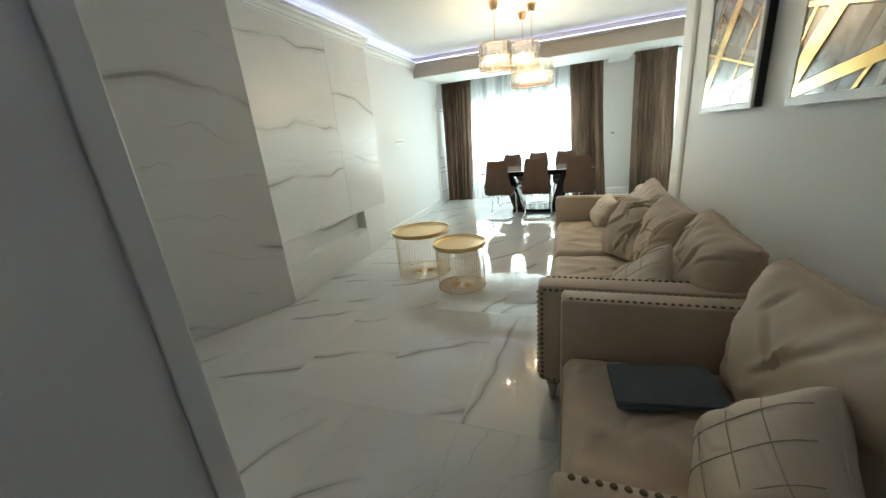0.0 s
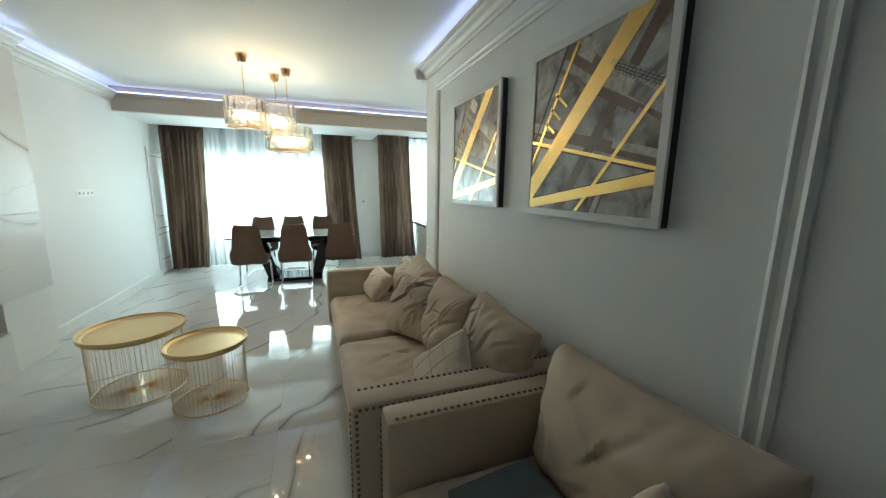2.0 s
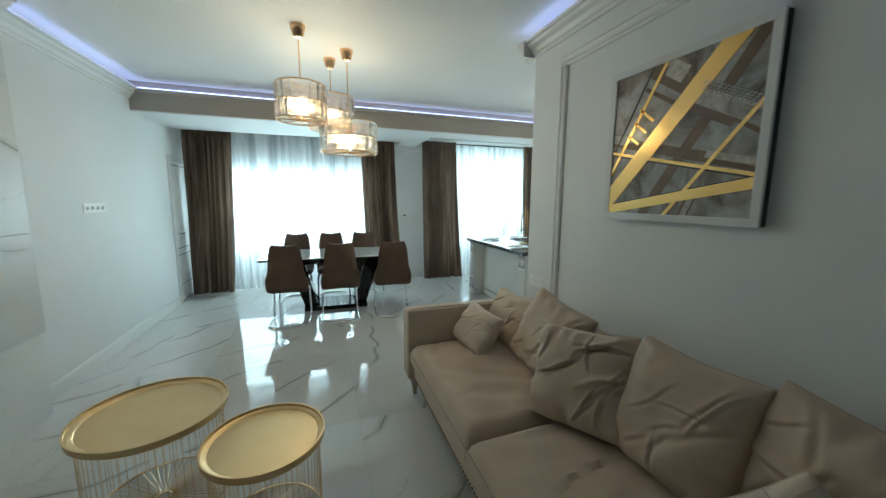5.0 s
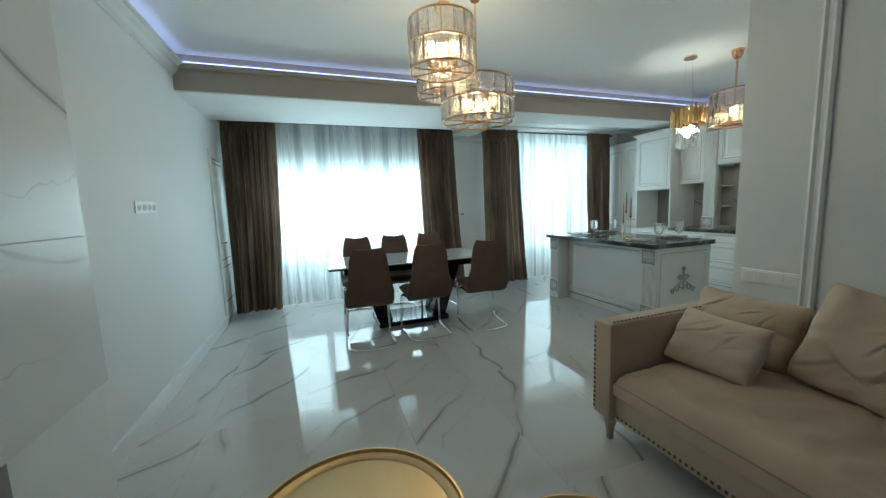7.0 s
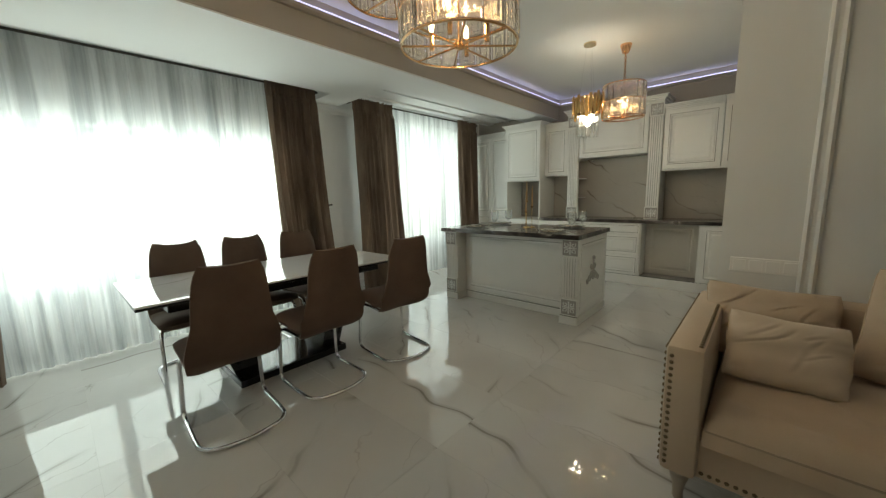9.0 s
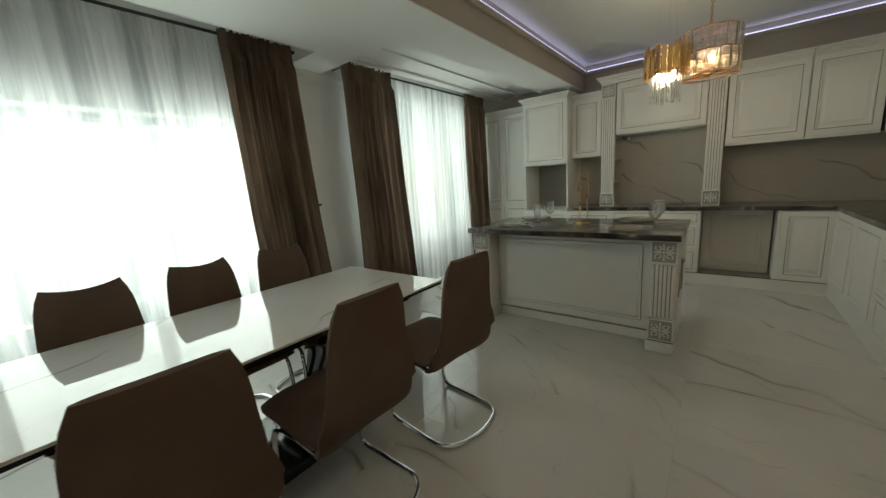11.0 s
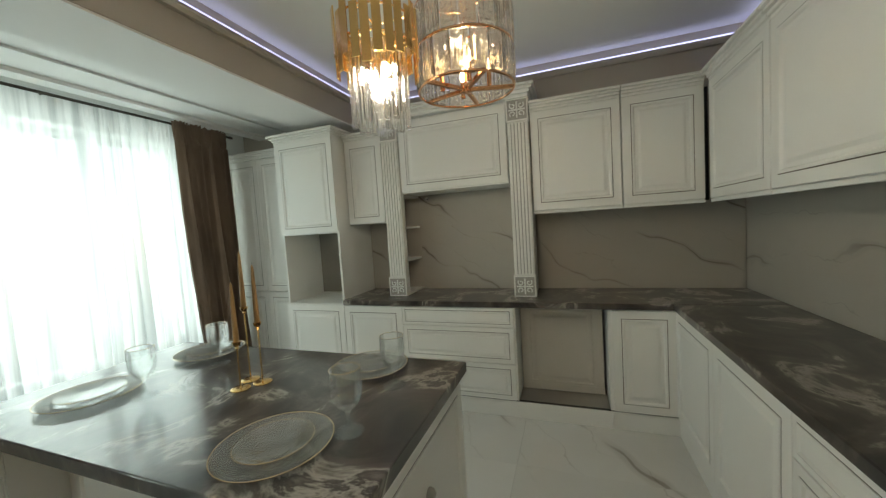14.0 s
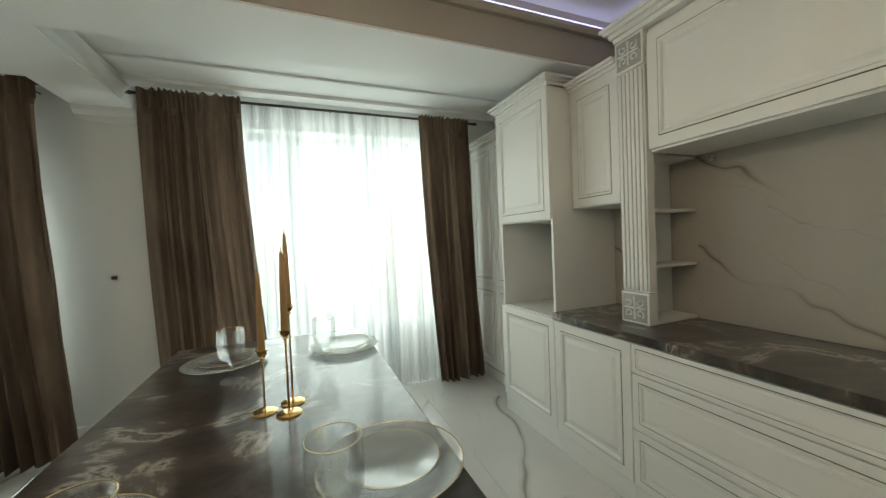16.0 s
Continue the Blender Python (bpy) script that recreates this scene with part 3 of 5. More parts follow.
# ---- seating ----
def cushion(w, h, d, wrinkle=0.012, seed=0, pinch=0.05, n=68):
    """A stuffed cushion standing in the xz plane, its corners softly drawn out and its cover creased."""
    bm = bmesh.new()
    off = Vector((seed * 7.3, seed * 3.1, seed * 1.7))
    rnd = random.Random(seed)
    creases = {s: [(rnd.uniform(-0.7, 0.7), rnd.uniform(-0.7, 0.7), rnd.gauss(0.9, 0.4), rnd.uniform(0.25, 0.65), rnd.uniform(0.024, 0.05)) for _ in range(5 + int(wrinkle * 260))] for s in (-1, 1)}
    sides = []
    for s in (-1, 1):
        grid = []
        for i in range(n + 1):
            row = []
            for j in range(n + 1):
                u, v = 2 * i / n - 1, 2 * j / n - 1
                pu, pv = u * (1 - pinch * (1 - v * v) * abs(u)), v * (1 - pinch * (1 - u * u) * abs(v))
                corner = 1 - 0.055 * (u * v) ** 4
                swell = max(0.0, (1 - abs(u) ** 3.2) * (1 - abs(v) ** 3.2)) ** 0.42
                p = Vector((pu * corner * w / 2, 0, pv * corner * h / 2))
                q = Vector((pu * 1.1 + 0.5 * pv, pv * 1.7 - 0.6 * pu, s * 2.0)) + off
                dent = 0.0
                for cu, cv, ca, cl, cw in creases[s]:
                    du, dv = u - cu, v - cv
                    a, b = du * math.cos(ca) + dv * math.sin(ca), -du * math.sin(ca) + dv * math.cos(ca)
                    b += 0.25 * a * a * (1 if cu > 0 else -1)
                    end = max(0.0, 1 - (a / cl) ** 2)
                    dent += end * (-math.exp(-(b / cw) ** 2) + 0.6 * math.exp(-((b - 1.9 * cw) / cw) ** 2))
                gather = 1.8 * math.sin(26 * w * pu + 5 * noise.noise(q)) * abs(v) ** 4 + math.sin(13 * pv + 5 * noise.noise(q)) * abs(u) ** 4
                p.y = s * (d / 2 * swell * (1 + 0.22 * noise.noise(q)) + wrinkle * (0.44 * dent + 0.30 * gather) * min(1, swell * 1.5))
                p.z -= 0.035 * h * (1 - u * u) * (v if v > 0 else 0)
                p.x += 0.012 * noise.noise(Vector((u * 2, v * 2, 4)) + off)
                row.append(p)
            grid.append(row)
        sides.append(grid)
    seen = {}

    def vert(s, i, j):
        key = (i, j) if i in (0, n) or j in (0, n) else (s, i, j)
        if key not in seen:
            p = sides[s][i][j].copy()
            if len(key) == 2:
                p.y = 0
            seen[key] = bm.verts.new(p)
        return seen[key]
    for s in (0, 1):
        for i in range(n):
            for j in range(n):
                bm.faces.new((vert(s, i, j), vert(s, i + 1, j), vert(s, i + 1, j + 1), vert(s, i, j + 1)))
    return bm


def seam(bm_w, bm_h, seed, pinch=0.05, r=0.0035):
    """The piping that runs round a cushion's edge."""
    pts, n = [], 16
    off = Vector((seed * 7.3, seed * 3.1, seed * 1.7))
    for k in range(4 * n + 1):
        s, f = divmod(k, n)
        t = 2 * f / n - 1
        u, v = ((t, -1), (1, t), (-t, 1), (-1, -t))[s % 4]
        c = 1 - 0.055 * (u * v) ** 4
        pu, pv = c * u * (1 - pinch * (1 - v * v) * abs(u)), c * v * (1 - pinch * (1 - u * u) * abs(v))
        z = pv * bm_h / 2 - (0.035 * bm_h * (1 - u * u) * v if v > 0 else 0)
        pts.append((pu * bm_w / 2 + 0.012 * noise.noise(Vector((u * 2, v * 2, 4)) + off), 0, z))
    bm = bmesh.new()
    tube(bm, pts, r, 6)
    return bm


def scatter(name, m, w, h, d, material, label, seed, wrinkle=0.012, quilt=0):
    """A loose cushion, a thing of its own."""
    body = part(name, cushion(w, h, d, wrinkle, seed), material, m=m, smooth=True)
    tagged(body, label, "cushion", "cushions on the sofas")
    part("piping", seam(w, h, seed), material, body, smooth=True)
    if quilt:
        bm = bmesh.new()
        for k in range(-quilt, quilt + 1):
            pts = []
            for i in range(13):
                u, v = -0.92 + 1.84 * i / 12, 1.6 * k / (quilt + 1) + 0.25 * (-0.92 + 1.84 * i / 12)
                if abs(v) > 0.9:
                    continue
                swell = 1.05 * ((1 - abs(u) ** 3.2) * (1 - abs(v) ** 3.2)) ** 0.42
                pts.append((u * w / 2 * 0.97, -d / 2 * swell - 0.001, v * h / 2 * 0.95))
            if len(pts) > 3:
                tube(bm, pts, 0.0014, 5)
        for k in (-1, 0, 1):
            pts = []
            for i in range(13):
                v, u = -0.9 + 1.8 * i / 12, 0.5 * k - 0.12 * (-0.9 + 1.8 * i / 12)
                swell = 1.05 * ((1 - abs(u) ** 3.2) * (1 - abs(v) ** 3.2)) ** 0.42
                pts.append((u * w / 2 * 0.97, -d / 2 * swell - 0.001, v * h / 2 * 0.95))
            tube(bm, pts, 0.0014, 5)
        part("stitching", bm, PIPING, body, smooth=True)
    return body


def seat_cushion(x0, x1, y0, y1, z0, z1, seed):
    """A thick seat pad with a crowned, creased top and rounded edges."""
    bm = bmesh.new()
    nx, ny, off = 44, 52, Vector((seed * 5.1, seed, 0))
    rnd = random.Random(seed)
    folds = [(rnd.uniform(0.05, 0.75), rnd.uniform(0.05, 0.95), rnd.gauss(0.35, 0.3), rnd.uniform(0.25, 0.5), rnd.uniform(0.012, 0.022)) for _ in range(9)]
    rows = []
    for i in range(nx + 1):
        row = []
        for j in range(ny + 1):
            u, v = i / nx, j / ny
            edge = min(u, 1 - u, v, 1 - v)
            fall = 1 - max(0, 1 - edge / 0.07) ** 2
            x, y = x0 + (x1 - x0) * u, y0 + (y1 - y0) * v
            crease = -abs(noise.noise(Vector((x * 3.2, y * 5.5 + x * 2, 0)) + off)) * 0.026 - abs(noise.noise(Vector((x * 7, y * 12, 5)) + off)) * 0.005 + noise.noise(Vector((x * 11, y * 6, 2)) + off) * 0.004
            for cu, cv, ca, cl, cw in folds:
                a, b = (u - cu) * math.cos(ca) + (v - cv) * math.sin(ca), -(u - cu) * math.sin(ca) + (v - cv) * math.cos(ca)
                b += 0.5 * a * a
                crease += max(0.0, 1 - (a / cl) ** 2) * (-0.008 * math.exp(-(b / cw) ** 2) + 0.0055 * math.exp(-((b - 1.9 * cw) / cw) ** 2))
            z = z0 + (z1 - z0) * (0.45 + 0.55 * fall) + 0.03 * (4 * u * (1 - u)) * (4 * v * (1 - v)) + crease * min(1, edge / 0.12 + 0.15)
            row.append(bm.verts.new((x, y, z)))
        rows.append(row)
    for i in range(nx):
        for j in range(ny):
            bm.faces.new((rows[i][j], rows[i + 1][j], rows[i + 1][j + 1], rows[i][j + 1]))
    rim = [rows[i][0] for i in range(nx + 1)] + [rows[nx][j] for j in range(1, ny + 1)] + [rows[i][ny] for i in range(nx - 1, -1, -1)] + [rows[0][j] for j in range(ny - 1, 0, -1)]
    low = [bm.verts.new((v.co.x, v.co.y, z0)) for v in rim]
    for k in range(len(rim)):
        bm.faces.new((rim[k], rim[(k + 1) % len(rim)], low[(k + 1) % len(rim)], low[k]))
    bm.faces.new(low)
    return bm


def nail_mesh():
    bm = bmesh.new()
    rings = lathe(bm, [(0.0085, 0), (0.0075, 0.003), (0.0045, 0.0055)], seg=8)
    bm.faces.new(rings[-1])
    me = bpy.data.meshes.new("nailhead")
    bm.to_mesh(me)
    bm.free()
    me.materials.append(BRONZE)
    me.shade_smooth()
    return me


NAIL = nail_mesh()


def nails(parent, p, q, out, step=0.027, single=False):
    """A row of nailheads along an edge: one by one, or joined where they stay small."""
    p, q = Vector(p), Vector(q)
    turn = Vector(out).to_track_quat("Z", "Y").to_matrix().to_4x4()
    count = int((q - p).length / step)
    spots = [Matrix.Translation(p.lerp(q, (i + 0.5) / count)) @ turn for i in range(count)]
    if single:
        for s in spots:
            shared("nailhead", NAIL, parent, s)
        return
    bm = bmesh.new()
    for s in spots:
        lathe_bm = bmesh.new()
        lathe_bm.from_mesh(NAIL)
        vs = [bm.verts.new(s @ v.co) for v in lathe_bm.verts]
        for f in lathe_bm.faces:
            bm.faces.new([vs[v.index] for v in f.verts])
        lathe_bm.free()
    tagged(part("nailhead_trim", bm, BRONZE, parent, "antique bronze nailheads", smooth=True), kind="stuff")


def sofa(name, x0, x1, y0, y1, arm, splits, label, single_front):
    """A square-armed sofa facing -x with nailhead trim and short turned legs."""
    root = thing(name, pose(0, 0, 0), label, "sofa" if y1 - y0 > 1.5 else "armchair")
    top = 0.70
    part("base", boxes(((x0 + 0.05, y0 + 0.02, 0.14), (x1 - 0.02, y1 - 0.02, 0.31)), bevel=0.012), SOFA, root, smooth=True)
    for a, b in ((y0, y0 + arm), (y1 - arm, y1)):
        part("arm", boxes(((x0, a, 0.15), (x1, b, top)), bevel=0.022), SOFA, root, smooth=True)
    part("backrest", boxes(((x1 - 0.17, y0 + arm, 0.30), (x1, y1 - arm, 0.74)), bevel=0.03), SOFA, root, smooth=True)
    for k, (a, b) in enumerate(zip(splits, splits[1:])):
        pad = part("seat_cushion", seat_cushion(x0 + 0.015, x1 - 0.15, a + 0.004, b - 0.004, 0.31, 0.455, k + len(name)), SOFA, root, smooth=True)
        bm = bmesh.new()
        tube(bm, [(x0 + 0.017, a + 0.01, 0.375), (x0 + 0.013, (a + b) / 2, 0.378), (x0 + 0.017, b - 0.01, 0.375)], 0.004, 6)
        part("piping", bm, PIPING, pad, smooth=True)
    for y in (y0 + 0.07, y1 - 0.07):
        for x in (x0 + 0.07, x1 - 0.08):
            bm = bmesh.new()
            r = lathe(bm, [(0.016, 0), (0.021, 0.01), (0.019, 0.03), (0.024, 0.07), (0.033, 0.10), (0.036, 0.115), (0.030, 0.125), (0.034, 0.14)], (x, y, 0), 16)
            bm.faces.new(r[0][::-1])
            part("leg", bm, LEG_WOOD, root, "turned limed wood leg", smooth=True)
    for y, s in ((y0, -1), (y1, 1)):
        face = y - 0.0005 if s < 0 else y + 0.0005
        near = single_front and s < 0
        nails(root, (x0 + 0.02, face, top - 0.022), (x1 - 0.02, face, top - 0.022), (0, s, 0), single=near)
        nails(root, (x0 + 0.02, face, 0.17), (x0 + 0.02, face, top - 0.03), (0, s, 0))
        nails(root, (x0 + 0.04, face, 0.17), (x1 - 0.02, face, 0.17), (0, s, 0))
        mid = y + (arm if s < 0 else -arm) * 0.84
        nails(root, (x0 + 0.03, mid, top + 0.0005), (x1 - 0.03, mid, top + 0.0005), (0, 0, 1))
        nails(root, (x0 - 0.0005, y - s * 0.022, 0.18), (x0 - 0.0005, y - s * 0.022, top - 0.03), (-1, 0, 0))
    nails(root, (x0 + 0.0495, y0 + arm, 0.168), (x0 + 0.0495, y1 - arm, 0.168), (-1, 0, 0))
    return root


sofa("sofa", 1.10, 2.12, 2.285, 4.73, 0.13, (2.42, 3.50, 4.595), "long beige velour sofa with nailhead trim and loose cushions", False)
sofa("armchair", 1.21, 2.12, 1.17, 2.265, 0.13, (1.305, 2.13), "wide beige velour armchair with bronze nailhead trim", True)


def lean(x, y, z, back, spin=0, twist=0):
    """The pose of a cushion that faces -x and leans back."""
    return pose(x, y, z) @ pose(0, 0, 0, 0, 0, -90 + twist) @ pose(0, 0, 0, -back) @ pose(0, 0, 0, 0, spin)


scatter("back_cushion", lean(1.87, 4.43, 0.625, 24, 2, 3), 0.52, 0.39, 0.20, SOFA, "low beige back cushion at the far end of the sofa", 1, 0.014)
scatter("back_cushion", lean(1.83, 3.88, 0.685, 22, 10, 6), 0.52, 0.50, 0.22, SOFA, "soft beige back cushion leaning on the sofa back", 2, 0.018)
scatter("back_cushion", lean(1.665, 3.40, 0.69, 22, -7, 20), 0.50, 0.48, 0.20, SOFA, "crumpled beige cushion tilted on the sofa seat", 3, 0.036)
scatter("back_cushion", lean(1.79, 3.00, 0.70, 14, 3, 6), 0.47, 0.52, 0.25, SOFA, "plump beige back cushion with creases", 4, 0.016)
scatter("back_cushion", lean(1.87, 2.55, 0.695, 15, 7, 4), 0.52, 0.50, 0.24, SOFA, "creased beige back cushion by the sofa arm", 5, 0.022)
scatter("small_cushion", lean(1.56, 4.37, 0.60, 34, 5, 9), 0.41, 0.32, 0.15, PILLOW, "small pale beige cushion with fine seams", 6, 0.009)
scatter("small_cushion", lean(1.58, 2.57, 0.60, 34, -50, 10), 0.40, 0.37, 0.14, PILLOW, "small pale beige cushion with stitched squares", 7, 0.003, 2)
scatter("back_cushion", lean(1.90, 1.71, 0.70, 14, -2, 2), 0.80, 0.52, 0.26, SOFA, "large creased beige back cushion of the armchair", 8, 0.017)
scatter("small_cushion", lean(1.655, 1.43, 0.65, 34, 22, -4), 0.37, 0.36, 0.15, PILLOW, "pale beige cushion with stitched squares on the armchair", 9, 0.003, 2)

# folded slate-blue throw on the armchair seat
throw = tagged(part("folded_throw", boxes(((-0.17, -0.105, 0), (0.17, 0.105, 0.018)), bevel=0.008), SLATE, m=pose(1.568, 1.888, 0.487, 2, -3, 4), smooth=True),
               "folded slate-blue cloth on the armchair seat", "throw")
part("upper_fold", boxes(((-0.172, -0.103, 0.019), (0.168, 0.106, 0.036)), bevel=0.008), SLATE, throw, smooth=True)

# ---- nest of wire tray tables ----
def tray_table(x, y, r, h, label):
    root = thing("tray_table", pose(x, y, 0), label, "side table", "nesting tray tables")
    bm = bmesh.new()
    rings = lathe(bm, [(r * 0.90, h - 0.034), (r * 0.99, h - 0.032), (r * 1.0, h - 0.010), (r * 1.0, h), (r * 0.975, h), (r * 0.965, h - 0.012), (r * 0.90, h - 0.016), (r * 0.88, h - 0.022), (r * 0.02, h - 0.022)], seg=64)
    bm.faces.new(rings[-1])
    bm.faces.new(rings[0][::-1])
    part("tray", bm, TRAY_GOLD, root, "satin gold tray with a raised rim", smooth=True)
    rb = r * 0.90
    for z, rr in ((0.012, rb), (h - 0.045, rb)):
        bm = bmesh.new()
        tube(bm, [(rr * math.cos(math.tau * k / 48), rr * math.sin(math.tau * k / 48), z) for k in range(49)], 0.006, 8)
        part("ring", bm, PALE_GOLD, root, smooth=True)
    bm = bmesh.new()
    rod(bm, (rb, 0, 0.012), (rb, 0, h - 0.03), 0.0016, seg=6)
    first = part("wire", bm, PALE_GOLD, root)
    bm = bmesh.new()
    rod(bm, (rb * 0.12, 0, 0.014), (rb, 0, 0.014), 0.0018, seg=6)
    spoke = part("base_wire", bm, PALE_GOLD, root)
    for k in range(1, 56):
        shared("wire", first.data, root, pose(0, 0, 0, 0, 0, 360 * k / 56))
        shared("base_wire", spoke.data, root, pose(0, 0, 0, 0, 0, 360 * k / 56))
    bm = bmesh.new()
    tube(bm, [(rb * 0.12 * math.cos(math.tau * k / 20), rb * 0.12 * math.sin(math.tau * k / 20), 0.014) for k in range(21)], 0.003, 6)
    part("hub_ring", bm, PALE_GOLD, root)


tray_table(-0.29, 4.10, 0.315, 0.50, "larger round gold wire table with a tray top")
tray_table(0.245, 3.77, 0.255, 0.462, "smaller round gold wire table with a tray top")

# ---- pictures ----
def picture(y0, y1, z0, z1, label):
    """A relief picture: grey-brown ground crossed by gold bars, in a white box frame."""
    root = thing("framed_picture", pose(SOFA_WALL, (y0 + y1) / 2, (z0 + z1) / 2, 0, 0, -90), label, "picture", "pair of pictures")
    w, h, b = (y1 - y0) / 2, (z1 - z0) / 2, 0.035
    part("box", boxes(((-w + 0.004, -0.038, -h + 0.004), (w - 0.004, 0, h - 0.004))), FRAME_BLACK, root, "black frame side")
    bm = bmesh.new()
    for a, c in (((-w, -h), (w, -h + b)), ((-w, h - b), (w, h)), ((-w, -h + b), (-w + b, h - b)), ((w - b, -h + b), (w, h - b))):
        box(bm, (a[0], -0.050, a[1]), (c[0], -0.036, c[1]), 0.002)
    part("frame", bm, FRAME_WHITE, root, "white frame face")
    iw, ih = w - b, h - b
    part("canvas", boxes(((-iw, -0.042, -ih), (iw, -0.039, ih))), CANVAS, root, "grey and brown washed ground")

    def bar(nm, p, q, wide, mat, lift):
        """A strip across the canvas, cut off at its borders."""
        p, q = Vector((p[0] * iw, p[1] * ih)), Vector((q[0] * iw, q[1] * ih))
        side = Vector((-(q - p).y, (q - p).x)).normalized() * wide / 2
        poly = [p - side, q - side, q + side, p + side]
        for axis, lim, sign in ((0, iw, 1), (0, iw, -1), (1, ih, 1), (1, ih, -1)):
            cut = []
            for i, v in enumerate(poly):
                u = poly[i - 1]
                dv, du = lim - sign * v[axis], lim - sign * u[axis]
                if (dv >= 0) != (du >= 0):
                    cut.append(u.lerp(v, du / (du - dv)))
                if dv >= 0:
                    cut.append(v)
            poly = cut
            if len(poly) < 3:
                return
        bm = bmesh.new()
        lo = [bm.verts.new((v.x, -0.0415, v.y)) for v in poly]
        hi = [bm.verts.new((v.x, -0.0425 - lift, v.y)) for v in poly]
        bm.faces.new(hi)
        for i in range(len(poly)):
            bm.faces.new((lo[i - 1], lo[i], hi[i], hi[i - 1]))
        part(nm, bm, mat, root)
    brown, gold = WASH, GOLD_LEAF
    bar("brown_band", (1.02, 1.08), (-0.42, -1.05), 0.052, brown, 0.0004)
    bar("brown_band", (-0.40, 0.98), (1.1, -0.06), 0.075, brown, 0.0006)
    bar("pale_band", (-0.14, 0.93), (0.10, 0.76), 0.075, PALE_WASH, 0.0009)
    bar("pale_band", (0.62, 0.28), (1.1, -0.02), 0.055, CANVAS, 0.0009)
    bar("brown_band", (-0.48, 0.74), (0.02, 0.42), 0.020, brown, 0.0010)
    bar("brown_band", (0.16, 0.36), (0.72, 0.06), 0.036, brown, 0.0011)
    bar("pale_band", (0.30, 0.46), (1.1, 0.02), 0.070, PALE_WASH, 0.0008)
    bar("brown_band", (-1.1, 0.12), (1.1, -0.46), 0.048, brown, 0.0008)
    bar("pale_band", (-1.1, 0.17), (-0.62, 0.06), 0.030, PALE_WASH, 0.0009)
    bar("pale_band", (0.45, -0.25), (1.1, -0.42), 0.030, PALE_WASH, 0.0010)
    bar("pale_band", (-1.1, 0.13), (-0.72, 0.03), 0.026, PALE_WASH, 0.0010)
    bar("brown_band", (0.18, -1.1), (0.34, -0.70), 0.050, brown, 0.0005)
    bar("pale_band", (0.21, -1.05), (0.33, -0.74), 0.026, PALE_WASH, 0.0009)
    bar("dark_line", (-0.95, -0.06), (-0.36, 1.02), 0.010, FRAME_BLACK, 0.0012)
    bar("dark_line", (-1.14, -0.80), (0.66, 1.09), 0.006, FRAME_BLACK, 0.0016)
    bar("dark_line", (-1.02, -0.92), (0.86, 1.09), 0.006, FRAME_BLACK, 0.0016)
    bar("dark_line", (-1.1, -0.895), (1.1, -0.53), 0.006, FRAME_BLACK, 0.0016)
    bar("dark_line", (-1.1, -0.095), (1.1, -0.585), 0.006, FRAME_BLACK, 0.0016)
    bar("gold_bar", (-1.1, -0.88), (0.77, 1.10), 0.086, gold, 0.004)
    bar("gold_bar", (-1.1, -0.965), (1.1, -0.60), 0.046, gold, 0.005)
    bar("gold_bar", (-1.1, -0.06), (1.1, -0.55), 0.015, gold, 0.0045)
    bar("gold_bar", (-1.06, -0.51), (-0.17, 1.0), 0.018, gold, 0.003)
    bar("gold_bar", (-0.12, -1.1), (1.1, 0.37), 0.017, gold, 0.003)
    for p, q in (((-0.55, 0.48), (-0.31, 0.28)), ((-0.63, 0.31), (-0.42, 0.14)), ((-0.72, 0.14), (-0.53, -0.01))):
        bar("gold_rung", p, q, 0.013, gold, 0.003)
    for (px, pz), (qx, qz), n in (((0.33, 0.60), (1.0, 0.24), 14),):
        for row in (-2, -1, 0, 1):
            bm = bmesh.new()
            for k in range(n):
                f = (k + 0.5 + 0.5 * (row % 2)) / n
                c = (px + (qx - px) * f) * iw, (pz + (qz - pz) * f) * ih + row * 0.012
                if abs(c[0]) < iw - 0.01:
                    bmesh.ops.create_cone(bm, cap_ends=True, segments=6, radius1=0.0075, radius2=0.003, depth=0.006, matrix=pose(c[0], -0.046, c[1], 90))
            tagged(part("bead_trim", bm, CRYSTAL_BEAD, root), kind="stuff")


def wash(name):
    m, n, l, p = tree(name)
    v = position(n, l)
    a = noise_tex(n, l, v, 5.5, 6, 0.6, 0.8)
    l.new(ramp(n, l, a, [(0.33, (0.085, 0.062, 0.045)), (0.43, (0.22, 0.192, 0.165)), (0.53, (0.36, 0.338, 0.31)), (0.75, (0.54, 0.52, 0.49))]), p.inputs["Base Color"])
    p.inputs["Roughness"].default_value = 0.25
    p.inputs["Coat Weight"].default_value = 0.3
    return m


CANVAS = wash("washed_canvas")
WASH = plain("brown_wash", (0.075, 0.042, 0.020), (0.19, 0.115, 0.058), 0.35, coarse=9, fine=70, relief=0.1, coat=0.3)
PALE_WASH = plain("pale_textured_wash", (0.26, 0.215, 0.165), (0.62, 0.58, 0.51), 0.3, coarse=45, fine=190, relief=0.4, depth=0.004, coat=0.3)
GOLD_LEAF = plain("gold_leaf", (0.72, 0.47, 0.15), (0.82, 0.57, 0.22), 0.20, 1.0, coarse=7, relief=0.03, rough_var=0.12)
CRYSTAL_BEAD = plain("silver_bead", (0.55, 0.52, 0.48), (0.70, 0.67, 0.62), 0.2, 0.8, relief=0)
picture(3.01, 3.80, 1.42, 2.21, "white-framed grey picture with gold bars near the wall end")
picture(1.87, 2.685, 1.415, 2.215, "white-framed grey picture with gold bars above the armchair")

